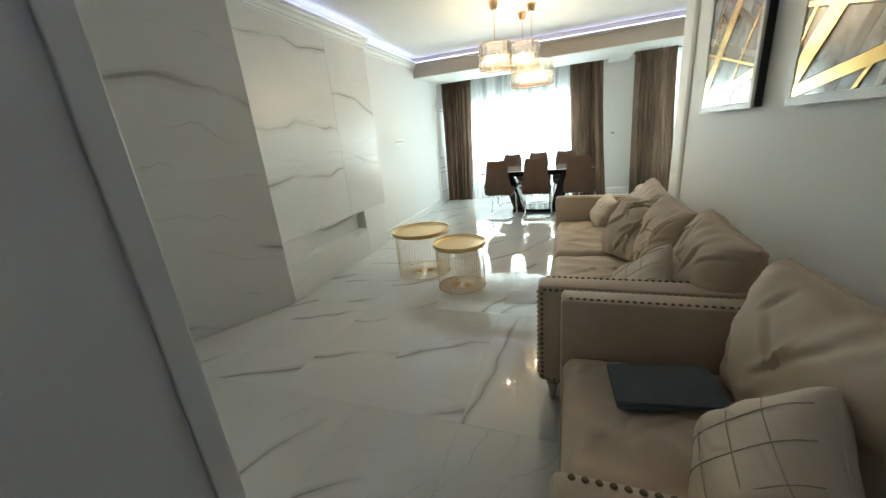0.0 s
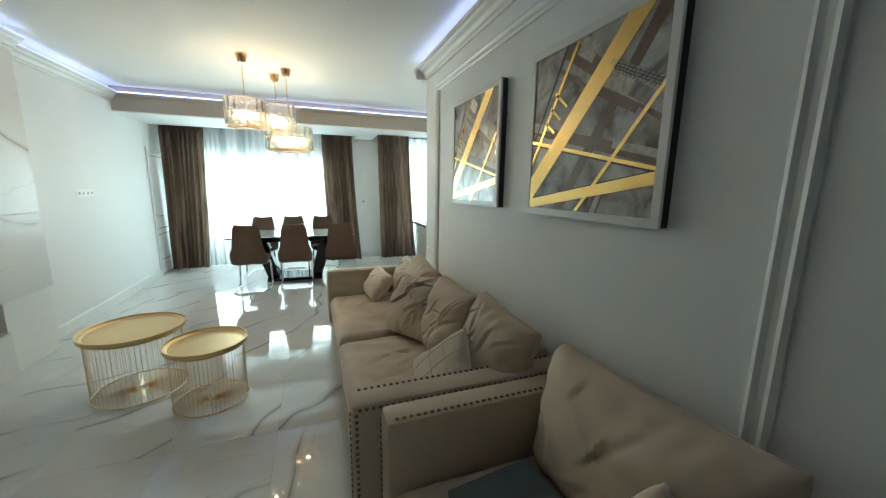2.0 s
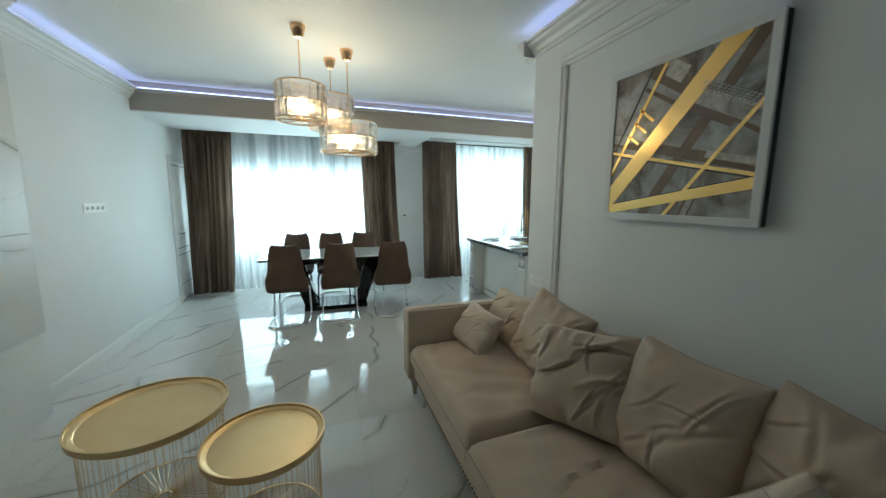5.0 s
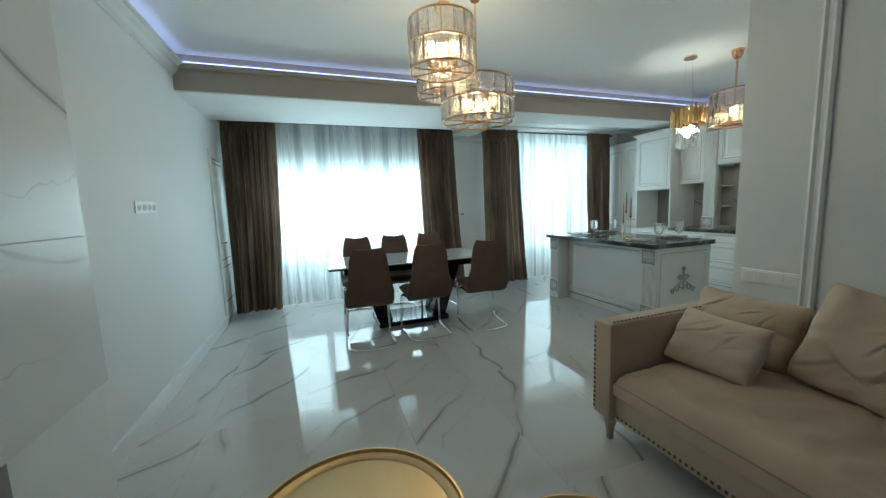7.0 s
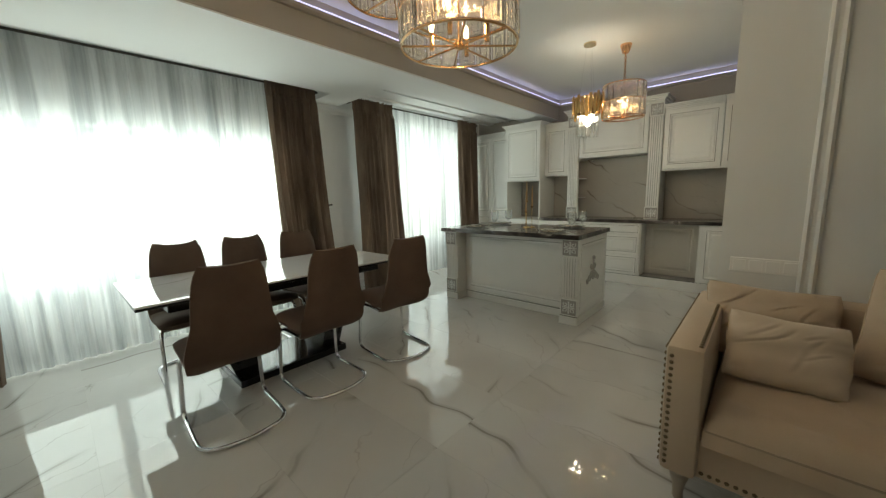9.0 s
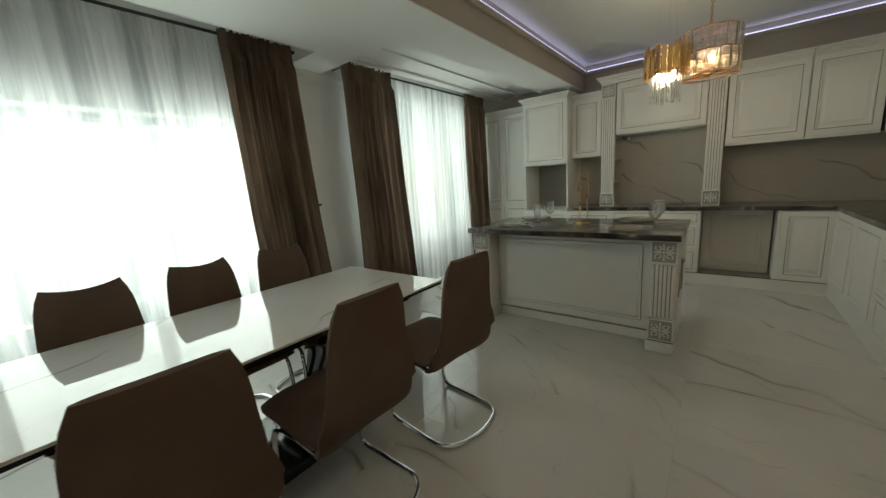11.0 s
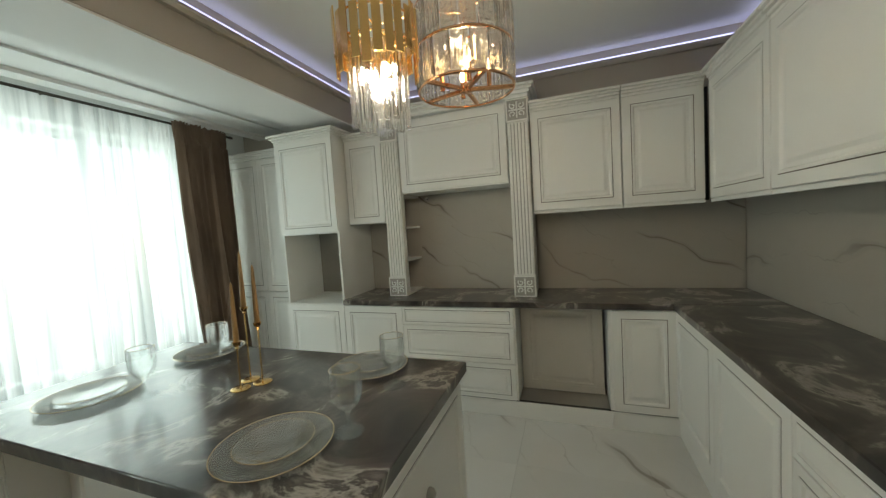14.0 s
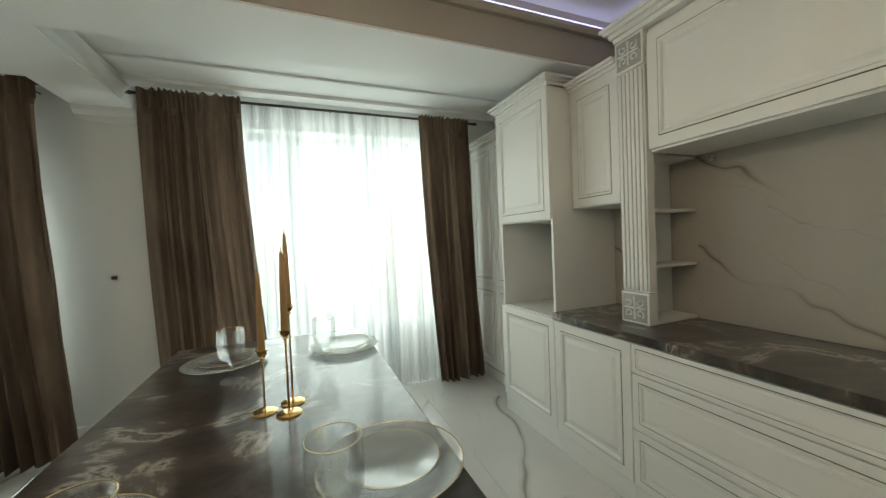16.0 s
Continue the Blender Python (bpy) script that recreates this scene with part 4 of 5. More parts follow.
# ---- crystal drum lamps ----
def drum_lamp(x, y, z_top, z_bot, r, label, metal, group, chain=False, arms=8):
    root = thing("pendant_lamp", pose(x, y, CEILING), label, "pendant lamp", group)
    zt, zb = z_top - CEILING, z_bot - CEILING
    bm = bmesh.new()
    rings = lathe(bm, [(0.028, -0.085), (0.036, -0.075), (0.045, -0.045), (0.055, -0.012), (0.055, 0)], seg=28)
    bm.faces.new(rings[0][::-1])
    part("canopy", bm, metal, root, "flared metal ceiling canopy", smooth=True)
    bm = bmesh.new()
    if chain:
        links = int((-0.085 - zt) / 0.024)
        for k in range(links):
            z = zt + 0.03 + k * 0.024
            s, c = (0.009, 0.0) if k % 2 else (0.0, 0.009)
            tube(bm, [(s * math.cos(a), c * math.cos(a), z + 0.016 * math.sin(a)) for a in [math.tau * j / 10 for j in range(11)]], 0.0032, 6)
        rod(bm, (0, 0, zt - 0.01), (0, 0, zt + 0.03), 0.006)
    else:
        rod(bm, (0, 0, zt - 0.02), (0, 0, -0.08), 0.0045)
    part("chain" if chain else "stem", bm, metal, root)
    for z, rr in ((zt, r), ((zt + zb) / 2, r), (zb, r)):
        bm = bmesh.new()
        tube(bm, [(rr * math.cos(math.tau * k / 40), rr * math.sin(math.tau * k / 40), z) for k in range(41)], 0.005, 8)
        part("hoop", bm, metal, root, smooth=True)
    for z, count in ((zb + 0.004, arms), (zt - 0.004, 3)):
        for k in range(count):
            bm = bmesh.new()
            a = math.tau * k / count
            if count < 8 and z < zt - 0.05:
                one = bmesh.new()
                box(one, (0.008, -0.008, -0.006), (r - 0.003, 0.008, 0.010), 0.002)
                bmesh.ops.transform(one, matrix=pose(0, 0, z, 0, 0, math.degrees(a)), verts=one.verts)
                me = bpy.data.meshes.new("arm")
                one.to_mesh(me)
                one.free()
                bm.from_mesh(me)
                bpy.data.meshes.remove(me)
            else:
                rod(bm, (0, 0, z), (r * math.cos(a), r * math.sin(a), z), 0.0045, seg=6)
            part("spoke", bm, metal, root)
    bm = bmesh.new()
    lathe(bm, [(0.001, zb - 0.012), (0.022, zb - 0.006), (0.022, zb + 0.01), (0.012, zb + 0.03), (0.001, zb + 0.03)], seg=16)
    part("hub", bm, metal, root, smooth=True)
    bm = bmesh.new()
    rod(bm, (0, 0, zb), (0, 0, zt), 0.005, seg=8)
    part("inner_rod", bm, metal, root)
    half = (zt - zb) / 2
    bm = bmesh.new()
    wide = math.tau * r / 18 * 0.90
    panel(bm, -wide / 2, 0.006, wide / 2, half - 0.006, -0.004, 0.008, [(wide * 0.16, 0.004), (wide * 0.30, 0.001), (wide * 0.36, 0.003)])
    me_ob = part("crystal", bm, CRYSTAL, root, m=pose(0, 0, zb) @ pose(0, -r, 0))
    me_ob.visible_shadow = False
    for tier in (0, 1):
        for k in range(18):
            if tier == 0 and k == 0:
                continue
            a = 20 * k + 10 * tier
            ob = shared("crystal", me_ob.data, root, pose(0, 0, zb + tier * half, 0, 0, a) @ pose(0, -r, 0))
            ob.visible_shadow = False
    for k in range(4):
        a = math.tau * k / 4 + 0.4
        bx, by = r * 0.5 * math.cos(a), r * 0.5 * math.sin(a)
        bm = bmesh.new()
        rod(bm, (bx, by, zb + 0.004), (bx, by, zb + 0.075), 0.010)
        holder = part("lamp_holder", bm, metal, root)
        bm = bmesh.new()
        lathe(bm, [(0.001, 0.075), (0.009, 0.083), (0.012, 0.098), (0.009, 0.117), (0.003, 0.132), (0.001, 0.134)], (bx, by, zb), 12)
        b = part("bulb", bm, BULB, holder, "glowing warm bulb", smooth=True)
        b.visible_shadow = False


drum_lamp(0.41, 5.17, 2.375, 2.115, 0.180, "crystal drum pendant on a gold stem", LAMP_GOLD, "living room pendants")
drum_lamp(0.785, 5.51, 2.185, 1.93, 0.245, "lowest and widest crystal drum pendant, lit", LAMP_GOLD, "living room pendants")
drum_lamp(0.65, 5.76, 2.455, 2.17, 0.205, "crystal drum pendant hung highest", LAMP_GOLD, "living room pendants")

# ---- dining table and chairs ----
def dining_table(x0, x1, y0, y1):
    root = thing("dining_table", pose((x0 + x1) / 2, (y0 + y1) / 2, 0), "white stone topped dining table on a glossy black base", "table")
    w, d = (x1 - x0) / 2, (y1 - y0) / 2
    part("tabletop", boxes(((-w, -d, 0.748), (w, d, 0.760)), bevel=0.002), TABLE_STONE, root, "glossy white veined stone top")
    part("top_frame", boxes(((-w + 0.002, -d + 0.002, 0.732), (w - 0.002, d - 0.002, 0.7475)), bevel=0.002), BLACK_GLASS, root)
    part("apron", boxes(((-w + 0.16, -d + 0.14, 0.655), (w - 0.16, d - 0.14, 0.7315)), bevel=0.006), BLACK_GLASS, root)
    part("plinth", boxes(((-0.42, -0.26, 0), (0.42, 0.26, 0.055)), bevel=0.006), BLACK_GLASS, root)
    for s in (-1, 1):
        bm = bmesh.new()
        lo, hi = s * 0.33, s * 0.50
        vs = []
        for z, c, half, dep in ((0.055, lo, 0.085, 0.17), (0.655, hi, 0.10, 0.21)):
            vs.append([bm.verts.new((c + a * half, b * dep, z)) for a, b in ((-1, -1), (1, -1), (1, 1), (-1, 1))])
        for i in range(4):
            bm.faces.new((vs[0][i], vs[0][(i + 1) % 4], vs[1][(i + 1) % 4], vs[1][i]))
        bm.faces.new(vs[0][::-1])
        bm.faces.new(vs[1])
        bmesh.ops.bevel(bm, geom=bm.edges[:], offset=0.006, segments=2, affect="EDGES")
        part("pedestal_leg", bm, BLACK_GLASS, root, "slanting glossy black leg")


dining_table(-0.25, 1.61, 6.90, 7.80)


def shell(bm, profile, widths, thick, n=14, curve=0.05, ears=0.0):
    """A padded sheet: profile runs in (y, z) with a width each; its middle is dished by curve."""
    sides = []
    for s in (0, 1):
        rows = []
        for k, ((y, z), w) in enumerate(zip(profile, widths)):
            a, b = profile[max(k - 1, 0)], profile[min(k + 1, len(profile) - 1)]
            nrm = Vector((0, -(b[1] - a[1]), b[0] - a[0])).normalized()
            row = []
            for i in range(n + 1):
                u = 2 * i / n - 1
                t = thick * (1 - abs(u) ** 6 * 0.75) * (1 if 0 < k < len(profile) - 1 else 0.45)
                p = Vector((u * w / 2, y, z)) + nrm * ((s - 0.5) * t + curve * u * u * (1 if k > 5 else 0.35))
                p.z += ears * (u * u - 0.4) * (k / (len(profile) - 1)) ** 5
                row.append(bm.verts.new(p))
            rows.append(row)
        sides.append(rows)
    m = len(profile) - 1
    for s, rows in enumerate(sides):
        for k in range(m):
            for i in range(n):
                bm.faces.new((rows[k][i], rows[k][i + 1], rows[k + 1][i + 1], rows[k + 1][i]))
    f, g = sides
    for k in range(m):
        bm.faces.new((f[k][0], f[k + 1][0], g[k + 1][0], g[k][0]))
        bm.faces.new((f[k][n], f[k + 1][n], g[k + 1][n], g[k][n]))
    for i in range(n):
        bm.faces.new((f[0][i], f[0][i + 1], g[0][i + 1], g[0][i]))
        bm.faces.new((f[m][i], f[m][i + 1], g[m][i + 1], g[m][i]))


def smooth_line(points, n):
    """A soft line through points (Catmull-Rom)."""
    pts = [Vector(p) for p in points]
    pts = [2 * pts[0] - pts[1]] + pts + [2 * pts[-1] - pts[-2]]
    out, segs = [], len(pts) - 3
    for k in range(n + 1):
        f = k / n * segs
        i = min(int(f), segs - 1)
        t = f - i
        a, b, c, d = pts[i:i + 4]
        out.append(0.5 * ((2 * b) + (c - a) * t + (2 * a - 5 * b + 4 * c - d) * t * t + (3 * b - a - 3 * c + d) * t ** 3))
    return out


def chair():
    """A high-backed cantilever chair facing +y, its seat and back one padded sweep."""
    root = thing("dining_chair", pose(0, 0, 0), "brown suede cantilever dining chair on a chrome frame", "chair", "chairs round the table")
    seat = [tuple(v) for v in smooth_line(((0.25, 0.455), (0.15, 0.47), (0.0, 0.455), (-0.12, 0.445), (-0.19, 0.46)), 10)]
    widths = [0.42, 0.45, 0.46, 0.46, 0.455, 0.45, 0.45, 0.45, 0.45, 0.45, 0.45]
    bm = bmesh.new()
    shell(bm, seat, widths, 0.075, curve=0.0)
    part("seat", bm, CHAIR, root, smooth=True)
    back = [tuple(v) for v in smooth_line(((-0.13, 0.41), (-0.205, 0.46), (-0.222, 0.58), (-0.225, 0.70), (-0.235, 0.84), (-0.262, 0.985)), 16)]
    wb = [0.42 + 0.05 * math.sin(math.pi * min(1, k / 9)) - (0.085 * max(0, (k - 6) / 10)) for k in range(17)]
    wb = [w * (1, 0.985, 0.94, 0.84)[max(0, k - 13)] for k, w in enumerate(wb)]
    bm = bmesh.new()
    shell(bm, back, wb, 0.052, curve=0.045, ears=0.028)
    part("backrest", bm, CHAIR, root, smooth=True)
    bm = bmesh.new()
    tube(bm, [(p[0], p[1] - 0.001, p[2]) for p in ((-0.20, -0.15, 0.405), (0.20, -0.15, 0.405))], 0.009, 8)
    part("seat_rail", bm, CHROME, root, smooth=True)
    bm = bmesh.new()
    tube(bm, [(-0.20, 0.16, 0.415), (0.20, 0.16, 0.415)], 0.009, 8)
    part("seat_rail", bm, CHROME, root, smooth=True)
    for s in (-1, 1):
        pts = smooth_line(((s * 0.20, -0.15, 0.405), (s * 0.20, 0.02, 0.408), (s * 0.205, 0.11, 0.40), (s * 0.215, 0.15, 0.36), (s * 0.22, 0.165, 0.20), (s * 0.225, 0.17, 0.07), (s * 0.225, 0.14, 0.018), (s * 0.225, 0.03, 0.013), (s * 0.225, -0.14, 0.013)), 40)
        bm = bmesh.new()
        tube(bm, pts, 0.0125, 10)
        part("leg", bm, CHROME, root, "chrome tube leg", smooth=True)
    bm = bmesh.new()
    tube(bm, smooth_line(((-0.225, -0.14, 0.013), (-0.215, -0.23, 0.013), (-0.15, -0.295, 0.013), (0.0, -0.325, 0.013), (0.15, -0.295, 0.013), (0.215, -0.23, 0.013), (0.225, -0.14, 0.013)), 36), 0.0125, 10)
    part("base_loop", bm, CHROME, root, "curved chrome floor loop", smooth=True)
    return root


first_chair = chair()
first_chair.matrix_basis = pose(0.12, 6.80, 0, 0, 0, -3)
for x, y, turn in ((0.72, 6.82, 0), (1.40, 6.82, -6), (0.145, 7.66, 178), (0.66, 7.68, 181), (1.17, 7.68, 183)):
    copy_thing(first_chair, pose(x, y, 0, 0, 0, turn))

# ---- curtains ----
def drape(name, x_top, x_bot, y, z0, z1, folds, deep, material, label, category, seed, bow=0.0, header=True, nx=220, nz=40):
    """Hanging cloth with folds gathered at the head and opening towards the hem."""
    bm = bmesh.new()
    rows = []
    for k in range(nz + 1):
        f = k / nz
        row = []
        for i in range(nx + 1):
            u = i / nx
            a, b = x_top[0] + (x_bot[0] - x_top[0]) * f ** 1.6, x_top[1] + (x_bot[1] - x_top[1]) * f ** 1.6
            warp = u + 0.055 * math.sin(9 * u + seed) / (folds / 6) + 0.02 * noise.noise(Vector((u * 6, f * 1.2, seed)))
            phase = math.tau * folds * warp + 1.5 * noise.noise(Vector((u * 4, f * 1.6, seed + 9)))
            depth = deep * (0.75 + 0.25 * f) * (0.75 + 0.5 * noise.noise(Vector((u * 5, f * 1.1, seed + 3))))
            wave = (math.sin(phase) + 0.28 * math.sin(2 * phase + 1.1 + seed)) if folds > 10 else 1.0 - 1.9 * abs(math.sin(phase / 2)) ** 0.8 + 0.25 * math.sin(2 * phase + 1.1 + seed)
            wave += (0.30 * noise.noise(Vector((u * folds * 2.2, f * 2.6, seed + 21))) + 0.14 * math.sin(3.3 * phase + 4 * f + seed)) * (1 if folds < 10 else 0.6)
            if header and f < 0.06:
                wave = 0.30 * math.sin(phase * 2.5) + (0.12 * math.sin(phase * 5 + 1) if k == 0 else 0)
            row.append(bm.verts.new((a + (b - a) * u, y + depth * wave + bow * f * f, z1 + (z0 - z1) * f + (0.010 * math.sin(phase * 2) if k == 0 and header else 0))))
        rows.append(row)
    for k in range(nz):
        for i in range(nx):
            bm.faces.new((rows[k][i], rows[k][i + 1], rows[k + 1][i + 1], rows[k + 1][i]))
    ob = part(name, bm, material, smooth=True)
    return tagged(ob, label, category, "curtains" if material is DRAPE else "sheer curtains")


TOPZ = 2.578
drape("curtain", (-1.40, -0.75), (-1.42, -0.86), 8.535, 0.012, TOPZ, 7, 0.088, DRAPE, "taupe velvet curtain by the door", "curtain", 1)
drape("curtain", (1.21, 1.79), (1.30, 1.92), 8.535, 0.012, TOPZ, 7, 0.088, DRAPE, "taupe velvet curtain at the dining window", "curtain", 2)
drape("curtain", (2.31, 2.97), (2.36, 3.12), 8.535, 0.012, TOPZ, 7, 0.088, DRAPE, "taupe velvet curtain flaring at the hem", "curtain", 3)
drape("curtain", (4.44, 4.96), (4.56, 5.03), 8.545, 0.012, TOPZ, 6, 0.082, DRAPE, "taupe velvet curtain beside the kitchen units", "curtain", 4)
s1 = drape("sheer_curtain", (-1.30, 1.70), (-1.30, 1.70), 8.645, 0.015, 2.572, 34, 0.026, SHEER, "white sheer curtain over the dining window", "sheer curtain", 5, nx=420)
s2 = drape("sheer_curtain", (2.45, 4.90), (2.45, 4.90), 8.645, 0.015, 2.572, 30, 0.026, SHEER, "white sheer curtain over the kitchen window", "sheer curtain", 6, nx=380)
for x0, x1 in ((-1.42, 1.84), (2.26, 5.05)):
    root = thing("curtain_rod", pose((x0 + x1) / 2, 8.60, 2.56), "thin dark curtain rod below the ceiling", "curtain rod")
    h = (x1 - x0) / 2
    bm = bmesh.new()
    rod(bm, (-h, 0, 0), (h, 0, 0), 0.011)
    part("pole", bm, ROD, root, smooth=True)
    for s in (-1, 1):
        bm = bmesh.new()
        rod(bm, (s * h, 0, 0), (s * (h + 0.03), 0, 0), 0.017, 0.010)
        part("finial", bm, ROD, root)
    for x in (-h * 0.9, 0, h * 0.9):
        bm = bmesh.new()
        rod(bm, (x, 0, 0), (x, WALL_Y - 8.60, 0), 0.006)
        part("bracket", bm, ROD, root)

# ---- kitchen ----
CAVITY_PANEL = plain("tan_panel", (0.55, 0.515, 0.46), (0.60, 0.565, 0.51), 0.5, relief=0.05)
DOOR_RINGS = [(0.055, 0), (0.0555, -0.0025), (0.0600, -0.0025), (0.0605, 0.003), (0.072, 0.002), (0.080, -0.007), (0.098, -0.007), (0.116, -0.001)]
DRAWER_RINGS = [(0.035, 0), (0.0355, -0.0025), (0.0395, -0.0025), (0.0400, 0.002), (0.050, 0.001), (0.056, -0.006), (0.068, -0.006), (0.078, -0.001)]
SLIM_RINGS = [(0.022, 0), (0.0225, -0.0025), (0.0260, -0.0025), (0.0265, 0.002), (0.036, -0.004), (0.044, -0.001)]


def east(y):
    """Pose of a unit on the east run whose left front foot is at y."""
    return pose(4.86, y, 0, 0, 0, -90)


def patina(leaf, x0, z0, x1, z1, y, a, b):
    """The thin brown line rubbed into the groove of a moulded leaf."""
    d = y + 0.0006, y + 0.0022
    bm = boxes(((x0 + a, d[0], z0 + a), (x1 - a, d[1], z0 + b)), ((x0 + a, d[0], z1 - b), (x1 - a, d[1], z1 - a)),
               ((x0 + a, d[0], z0 + b), (x0 + b, d[1], z1 - b)), ((x1 - b, d[0], z0 + b), (x1 - a, d[1], z1 - b)))
    part("patina_line", bm, PATINA, leaf)


def front(parent, nm, x0, z0, x1, z1, rings=DOOR_RINGS, y=-0.020):
    bm = bmesh.new()
    panel(bm, x0 + 0.002, z0 + 0.002, x1 - 0.002, z1 - 0.002, y, 0.0195, rings)
    leaf = part(nm, bm, LACQUER, parent)
    patina(leaf, x0 + 0.002, z0 + 0.002, x1 - 0.002, z1 - 0.002, y, rings[1][0], rings[2][0])
    return leaf


def carcass(parent, w, d, z0, z1, material=None):
    return part("body", boxes(((0, 0, z0), (w, d, z1)), bevel=0.002), material or LACQUER, parent)


def crown_top(parent, w, d, z, left=True, right=True, nm="cornice"):
    """A stepped cornice on top of a unit, returned on its open sides."""
    bm = bmesh.new()
    steps = [(0.0, 0.0, 0.02), (0.012, 0.02, 0.038), (0.028, 0.038, 0.054), (0.045, 0.054, 0.072)]
    for out, a, b in steps:
        box(bm, (-out * left, -0.02 - out, z + a), (w + out * right, d, z + b), 0.004)
    part(nm, bm, LACQUER, parent)


def plinth(parent, w, z=0.13, y=-0.006):
    part("plinth", boxes(((0, y, 0), (w, 0.03, z - 0.004)), bevel=0.002), LACQUER, parent)
    # black strip painted in for the shaded gap above the plinth
    part("plinth_line", boxes(((0, y + 0.002, z - 0.0038), (w, 0.02, z - 0.0005))), BLACK_GAP, parent)


# tall unit behind the curtain
u = thing("tall_cabinet", pose(5.08, 8.72, 0, 0, 0, -90), "tall white panelled cabinet beside the window", "cabinet", "kitchen units")
carcass(u, 0.885, 0.315, 0.10, 2.30)
for x0, x1 in ((0.0, 0.44), (0.44, 0.885)):
    front(u, "door", x0, 0.11, x1, 0.93)
    front(u, "door", x0, 0.935, x1, 2.29)
crown_top(u, 0.885, 0.30, 2.30, right=False)
plinth(u, 0.885, 0.10)

# oven housing with empty niches
u = thing("oven_cabinet", east(7.83), "tall white oven housing with an empty niche", "cabinet", "kitchen units")
W = 0.63
for nm, a, b in (("lower_body", (0, 0, 0.13), (W, 0.53, 0.86)), ("upper_body", (0, 0, 1.495), (W, 0.53, 2.36)), ("side_panel", (0, 0, 0.86), (0.02, 0.53, 1.495)),
                 ("side_panel", (W - 0.02, 0, 0.86), (W, 0.53, 1.495)), ("niche_back", (0.02, 0.50, 0.86), (W - 0.02, 0.53, 1.495))):
    part(nm, boxes((a, b)), LACQUER, u)
part("niche_lining", boxes(((0.021, 0.49, 0.876), (W - 0.021, 0.499, 1.494)), ((0.30, 0.485, 0.90), (W - 0.023, 0.489, 1.46))), CAVITY, u, "grey-brown back of the empty niche")
front(u, "door", 0, 0.135, W, 0.855)
front(u, "door", 0, 1.50, W, 2.34)
crown_top(u, W, 0.50, 2.34)
plinth(u, W)

# base units on the east run
u = thing("base_cabinet", east(7.20), "white base cabinet with one moulded door", "cabinet", "kitchen units")
carcass(u, 0.57, 0.53, 0.13, 0.855)
front(u, "door", 0.0, 0.135, 0.57, 0.85)
plinth(u, 0.57)

u = thing("drawer_cabinet", east(6.63), "white base cabinet with three moulded drawers", "cabinet", "kitchen units")
carcass(u, 0.92, 0.53, 0.13, 0.855)
front(u, "drawer", 0, 0.70, 0.92, 0.85, SLIM_RINGS)
front(u, "drawer", 0, 0.418, 0.92, 0.698, DRAWER_RINGS)
front(u, "drawer", 0, 0.135, 0.92, 0.415, DRAWER_RINGS)
plinth(u, 0.92)

u = thing("appliance_niche", east(5.71), "empty dishwasher niche with a loose panel at its back", "cabinet", "kitchen units")
part("body", boxes(((0, 0, 0.13), (0.012, 0.53, 0.855)), ((0.648, 0, 0.13), (0.66, 0.53, 0.855)), ((0.012, 0.51, 0.13), (0.648, 0.53, 0.855))), LACQUER, u)
part("niche_floor", boxes(((0.012, 0, 0.11), (0.648, 0.51, 0.128))), CAVITY, u, "grey-brown niche floor")
bm = bmesh.new()
panel(bm, 0.02, 0.135, 0.63, 0.85, 0.22, 0.02, DOOR_RINGS)
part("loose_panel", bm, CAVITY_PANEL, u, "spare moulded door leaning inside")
plinth(u, 0.66)

u = thing("base_cabinet", east(5.05), "white base cabinet with one moulded door in the corner", "cabinet", "kitchen units")
carcass(u, 0.41, 0.53, 0.13, 0.855)
front(u, "door", 0.01, 0.135, 0.40, 0.85)
plinth(u, 0.41)

# wall units on the east run
UP_X = 5.04
u = thing("wall_cabinet", pose(UP_X, 7.195, 1.56, 0, 0, -90), "small white wall cabinet beside the pilaster", "cabinet", "kitchen wall units")
carcass(u, 0.375, 0.355, 0, 0.75)
front(u, "door", 0, 0.002, 0.375, 0.74)
crown_top(u, 0.375, 0.34, 0.735, False, False)

u = thing("hood_cabinet", pose(UP_X, 6.82, 0, 0, 0, -90), "white hood housing between fluted pilasters with an open alcove", "cabinet", "kitchen wall units")
part("body", boxes(((0.175, 0.0, 1.80), (1.10, 0.355, 2.42))), LACQUER, u)
front(u, "door", 0.175, 1.81, 1.10, 2.40, DOOR_RINGS)
bm = bmesh.new()
for out, a, b in ((0.0, 0, 0.025), (0.015, 0.025, 0.05), (0.035, 0.05, 0.07), (0.05, 0.07, 0.088)):
    box(bm, (-out, -0.05 - out, 2.425 + a), (1.275 + out, 0.34, 2.425 + b), 0.004)
part("cornice", bm, LACQUER, u)


def carving(bm, cx, cz, s, y):
    """A square of carved leaf scrolls standing proud of its ground."""
    for k in range(4):
        a0 = math.tau * k / 4 + math.pi / 4
        pts = []
        for i in range(15):
            t = i / 14
            a = a0 + 1.9 * math.pi * t * (1 if k % 2 else -1)
            rr = s * (0.165 - 0.11 * t)
            ox, oz = math.cos(a0) * s * 0.30, math.sin(a0) * s * 0.30
            pts.append((cx + ox + rr * math.cos(a), y, cz + oz + rr * math.sin(a)))
        tube(bm, pts, s * 0.035, 6)
        pts = [(cx + math.cos(a0 + math.pi / 4) * s * f, y, cz + math.sin(a0 + math.pi / 4) * s * f) for f in (0.08, 0.2, 0.32, 0.42)]
        tube(bm, pts, s * 0.045, 6)
    bmesh.ops.create_icosphere(bm, subdivisions=1, radius=s * 0.09, matrix=pose(cx, y, cz))


